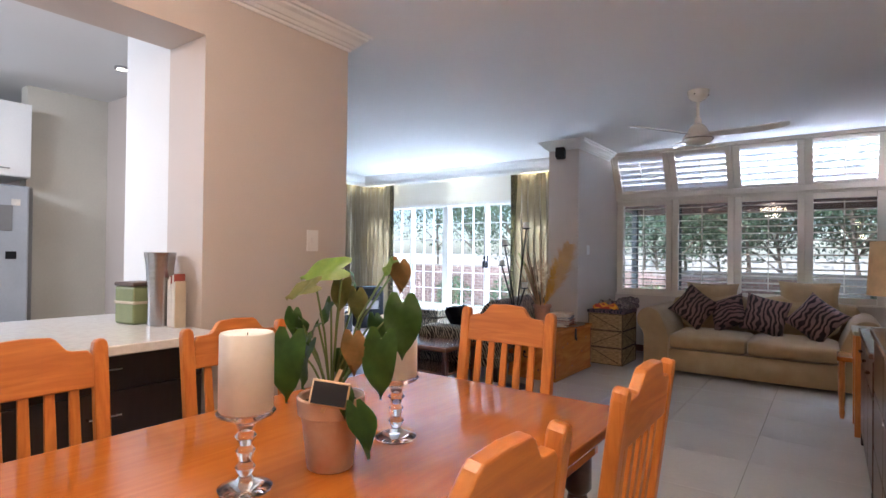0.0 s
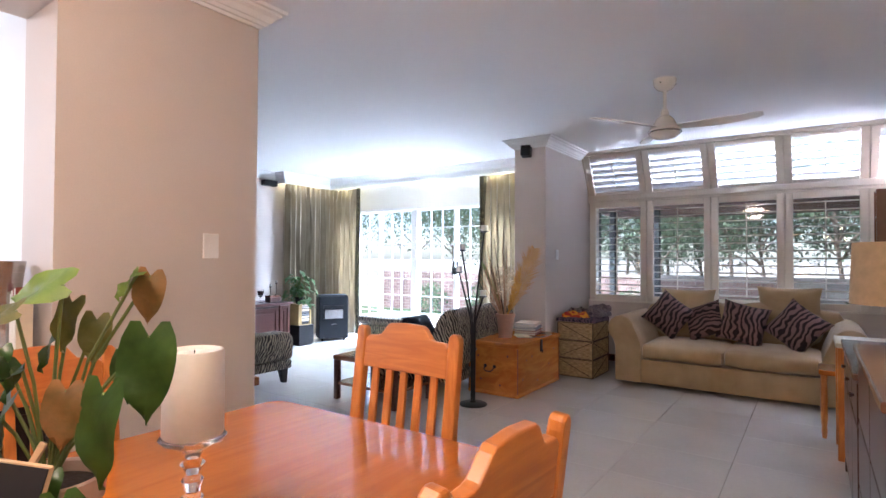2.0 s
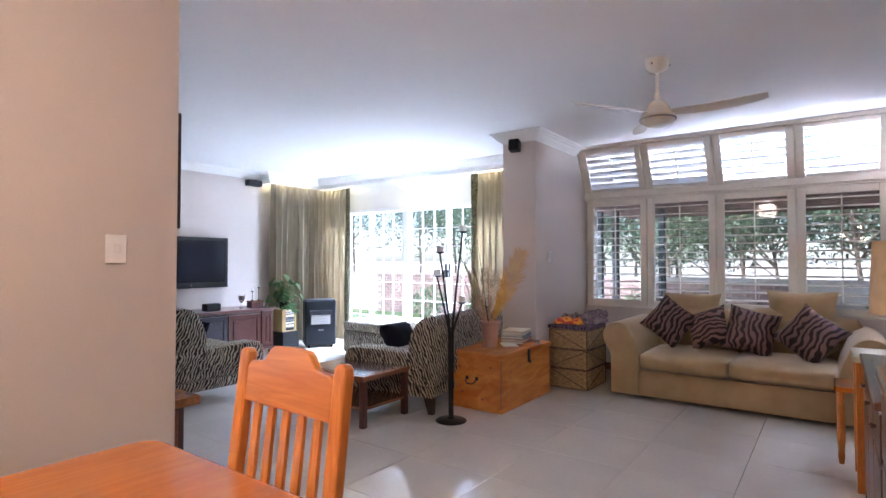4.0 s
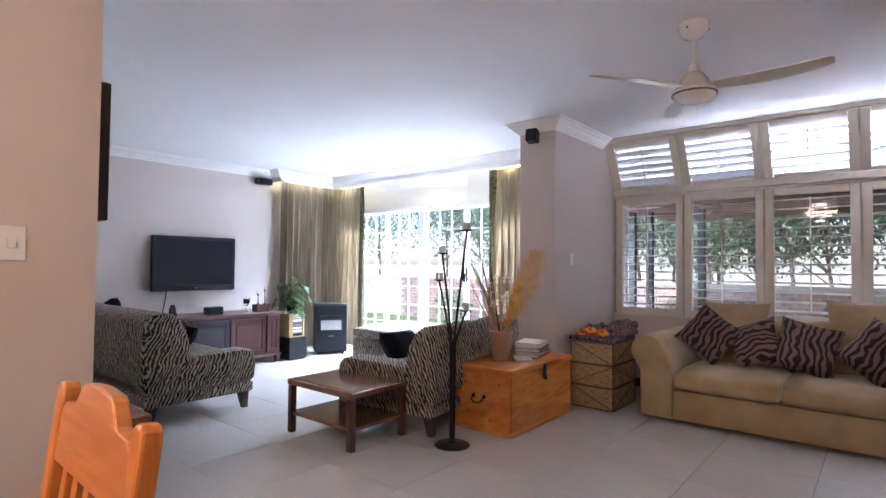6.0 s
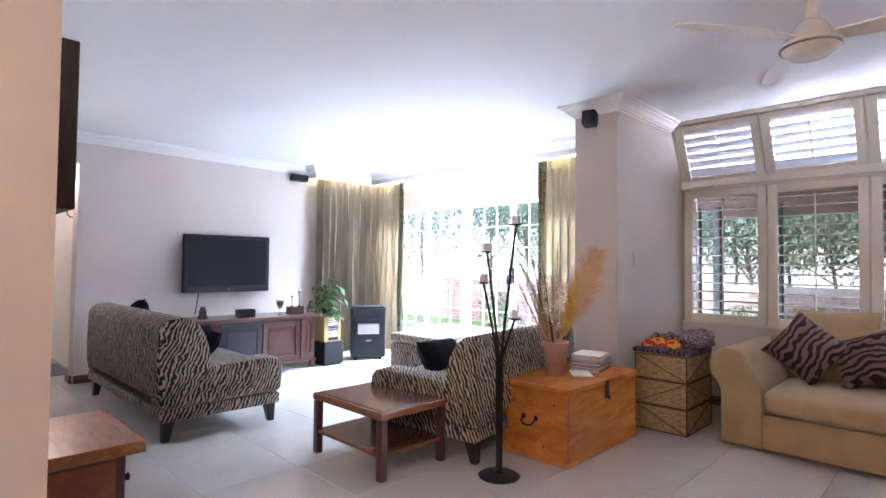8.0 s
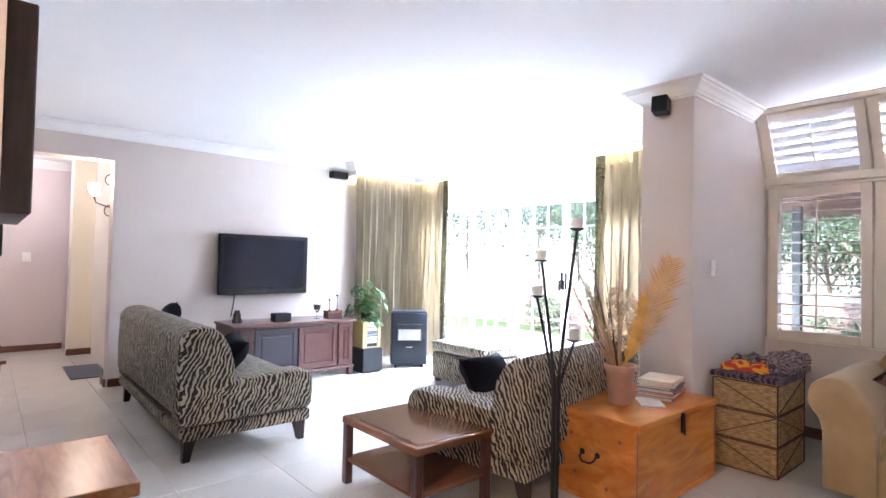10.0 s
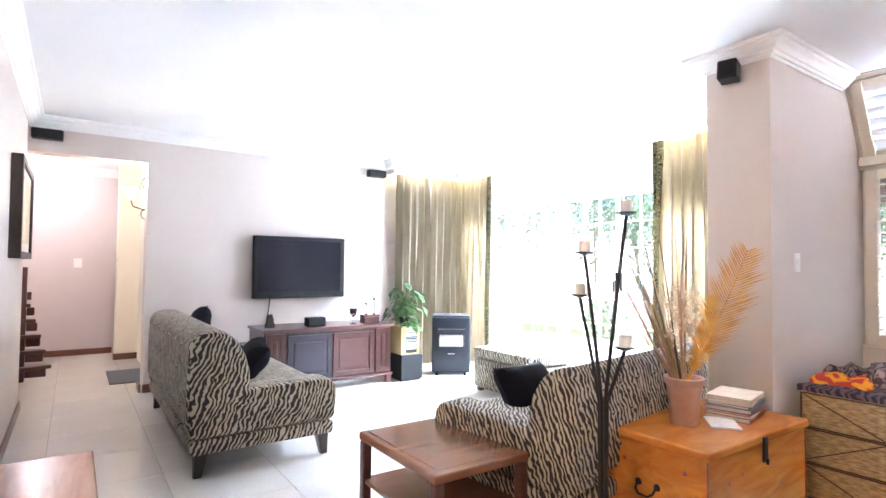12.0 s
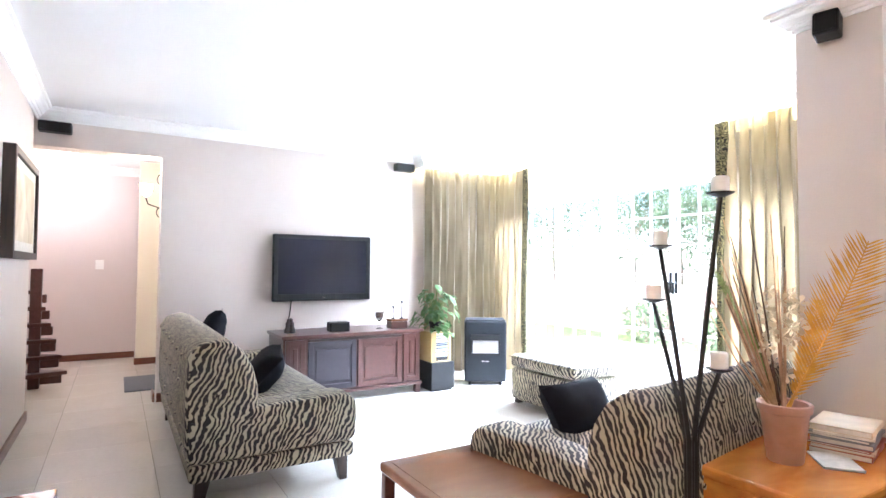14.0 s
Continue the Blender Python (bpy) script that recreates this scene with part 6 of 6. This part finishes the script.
part("apron", block(0.01, 0.02, 0.62, 0.54, 0.43, 0.7295), PINE, pt)
ua = thing("dark_cabinet", (0.16, 6.12, 0), "dark panelled cabinet carrying a table lamp", "cabinet")
part("worktop", block(-0.015, 0, 0.77, 0.54, 1.26, 0.80, 0.005), MAHOG_TOP, ua)
part("body", block(0.02, 0.01, 0.07, 0.54, 1.25, 0.769), ESPRESSO, ua)
for k in range(3):
    part("door", block(0.0, 0.02 + k * 0.41, 0.09, 0.019, 0.42 + k * 0.41, 0.56, 0.004), MAHOG, ua)
    part("drawer_front", block(0.0, 0.02 + k * 0.41, 0.575, 0.019, 0.42 + k * 0.41, 0.755, 0.004), MAHOG, ua)
    part("knob", lathe([(0, 0), (0.006, 0), (0.012, 0.018), (0, 0.024)], 12, m=pose(0.0, 0.22 + k * 0.41, 0.665, 0, -90)), STEEL, ua, smooth=True)
for y in (0.02, 1.18):
    part("foot", block(0.0, y, 0, 0.07, y + 0.07, 0.069, 0.004), DARKWOOD, ua)
ub = thing("black_dresser", (0.16, 4.9, 0), "black dresser with a brown top beside the walkway", "dresser")
part("worktop", block(-0.015, 0, 0.91, 0.54, 1.16, 0.94, 0.005), MAHOG_TOP, ub)
part("body", block(0.02, 0.01, 0.06, 0.54, 1.15, 0.909), ESPRESSO, ub)
for k in range(3):
    for j in range(2):
        part("drawer_front", block(0.0, 0.02 + j * 0.565, 0.08 + k * 0.275, 0.019, 0.575 + j * 0.565, 0.345 + k * 0.275, 0.004), MAHOG, ub)
tl = thing("table_lamp", (0.37, 6.86, 0.8005), "dark wooden table lamp with a cream drum shade tinted as if lit", "lamp")
part("base", block(-0.075, -0.075, 0, 0.075, 0.075, 0.025, 0.006), MAHOG, tl)
part("stem", block(-0.04, -0.04, 0.0255, 0.04, 0.04, 0.25, 0.006), MAHOG, tl)
part("shade", lathe([(0.20, 0.26), (0.205, 0.26), (0.19, 0.59), (0.185, 0.59), (0.20, 0.26)], 40), SHADE, tl, smooth=True)
part("harp", tube([(0, 0, 0.2505), (0, 0, 0.5)], 0.006), STEEL, tl)
bd = thing("bowl", (0.26, 6.40, 0.8005), "small red bowl on the dark cabinet", "bowl")
part("body", lathe([(0, 0), (0.03, 0), (0.055, 0.03), (0.06, 0.05), (0.056, 0.05), (0.05, 0.03), (0, 0.008)], 24), COVER_RED, bd, smooth=True)

wl = thing("wall_lamp", (0.72, 2.95, 1.80), "iron wall lamp with three warm lit glass shades", "wall lamp")
part("backplate", lathe([(0, 0), (0.06, 0), (0.055, 0.012), (0.02, 0.02), (0, 0.02)], 20, m=pose(0, 0, 0, 0, -90)), IRON, wl, smooth=True)
for dx, dy, dz in ((-0.50, 0.0, 0.02), (-0.24, 0.10, 0.20), (-0.15, -0.12, -0.08)):
    part("arm", tube([(-0.015, 0, 0), (dx * 0.5, dy * 0.5, dz - 0.10), (dx, dy, dz - 0.08), (dx, dy, dz - 0.03)], 0.006, 8), IRON, wl)
    part("shade", lathe([(0.015, -0.03), (0.04, -0.015), (0.055, 0.03), (0.06, 0.08), (0.055, 0.08), (0.05, 0.03), (0.035, -0.011), (0.012, -0.026)], 18, m=Matrix.Translation((dx, dy, dz))), WARMGLASS_BRIGHT, wl, smooth=True)
ws = thing("wall_shelf", (0.50, 9.70, 1.46), "open brown wooden wall shelf at the end of the shutters", "shelf")
for y in (0.0, 0.23):
    part("side_panel", block(0, y, 0, 0.219, y + 0.02, 0.52, 0.003), MAHOG_TOP, ws)
for z in (0.0, 0.25, 0.50):
    part("shelf", block(0.004, 0.0205, z, 0.219, 0.2295, z + 0.02, 0.002), MAHOG_TOP, ws)

# ceiling fan
fan = thing("ceiling_fan", (-0.91, 7.44, 0), "cream three-bladed ceiling fan with a glass bowl light", "ceiling fan")
part("canopy", lathe([(0, H - 0.092), (0.022, H - 0.092), (0.030, H - 0.086), (0.058, H - 0.074), (0.076, H - 0.048), (0.083, H - 0.018), (0.083, H - 0.001), (0, H - 0.001)], 32), FANPAINT, fan, smooth=True)
for k in range(3):
    a = radians(20 + 120 * k)
    part("screw", lathe([(0, 0), (0.006, 0), (0.005, 0.004), (0, 0.004)], 8, m=pose(0.078 * math.cos(a), 0.078 * math.sin(a), H - 0.04, 0, 0, math.degrees(a)) @ pose(0, 0, 0, 0, 80)), BLACK, fan, "small dark screw")
part("rod", tube([(0, 0, 2.40), (0, 0, H - 0.085)], 0.013, 12), FANPAINT, fan)
part("collar", lathe([(0.013, 2.385), (0.026, 2.385), (0.028, 2.40), (0.024, 2.43), (0.013, 2.432)], 20), FANPAINT, fan, smooth=True)
part("motor", lathe([(0, 2.262), (0.112, 2.262), (0.116, 2.275), (0.104, 2.29), (0.086, 2.31), (0.072, 2.34), (0.058, 2.362), (0.040, 2.378), (0.022, 2.386), (0, 2.386)], 36), FANPAINT, fan, smooth=True)
part("trim_ring", lathe([(0.108, 2.252), (0.119, 2.252), (0.121, 2.257), (0.119, 2.262), (0.108, 2.262)], 36), STEEL, fan, "thin chrome ring", True)
part("light_bowl", lathe([(0, 2.205), (0.045, 2.208), (0.082, 2.220), (0.106, 2.238), (0.112, 2.252), (0, 2.252)], 36), mat("frosted_bowl", (0.80, 0.77, 0.70), 0.25), fan, "frosted glass bowl", True)
for a in (1, 116, 232):
    lead, trail, n = [], [], 12
    for i in range(n + 1):
        u = i / n
        x = 0.085 + 0.555 * u
        sweep = 0.030 * math.sin(math.pi * u * 0.9)
        half = 0.030 + 0.026 * math.sin(math.pi * min(1.0, 0.1 + u * 0.75)) - 0.012 * max(0.0, u - 0.93) / 0.07
        lead.append((x, sweep + half))
        trail.append((x, sweep - half))
    part("blade", prism(lead + trail[::-1], -0.0035, 0.0035, "z", 0.0015, m=pose(0, 0, 2.292, 0, 0, a) @ pose(0, 0, 0, -12, -2, 0)), FANPAINT, fan)
# white strip imitates the bright slit between the second and third sloping shutters
pc = thing("pull_cord", (-0.99, 9.78, 2.36), "thin white strip in place of a bright slit between sloping shutters", "cord")
part("cord", tube([(0, 0, 0), (0, 0.0, 0.28)], 0.003, 5), WHITE, pc)

# ---- floor tiles ----
TS = 0.61
tile_me = None
x_first, y_first = -0.425, 5.25
n_tiles = 0
for i in range(-17, 2):
    for j in range(-8, 8):
        x, y = x_first + i * TS, y_first + j * TS
        if x > 0.7 or y > 9.9 or (y < 4.2 and x < -3.0) or x + TS < -10.15 or (x < -7.2 and y > 5.9) or (x < -7.2 and y < 3.2):
            continue
        if tile_me is None:
            o = part("tile", block(0.0013, 0.0013, -0.010, TS - 0.0013, TS - 0.0013, 0.0, 0.0008), TILE, slab)
            tile_me = o
        else:
            o = link_copy(tile_me, Matrix.Identity(4), slab)
        o.matrix_basis = pose(x, y, 0)
        n_tiles += 1
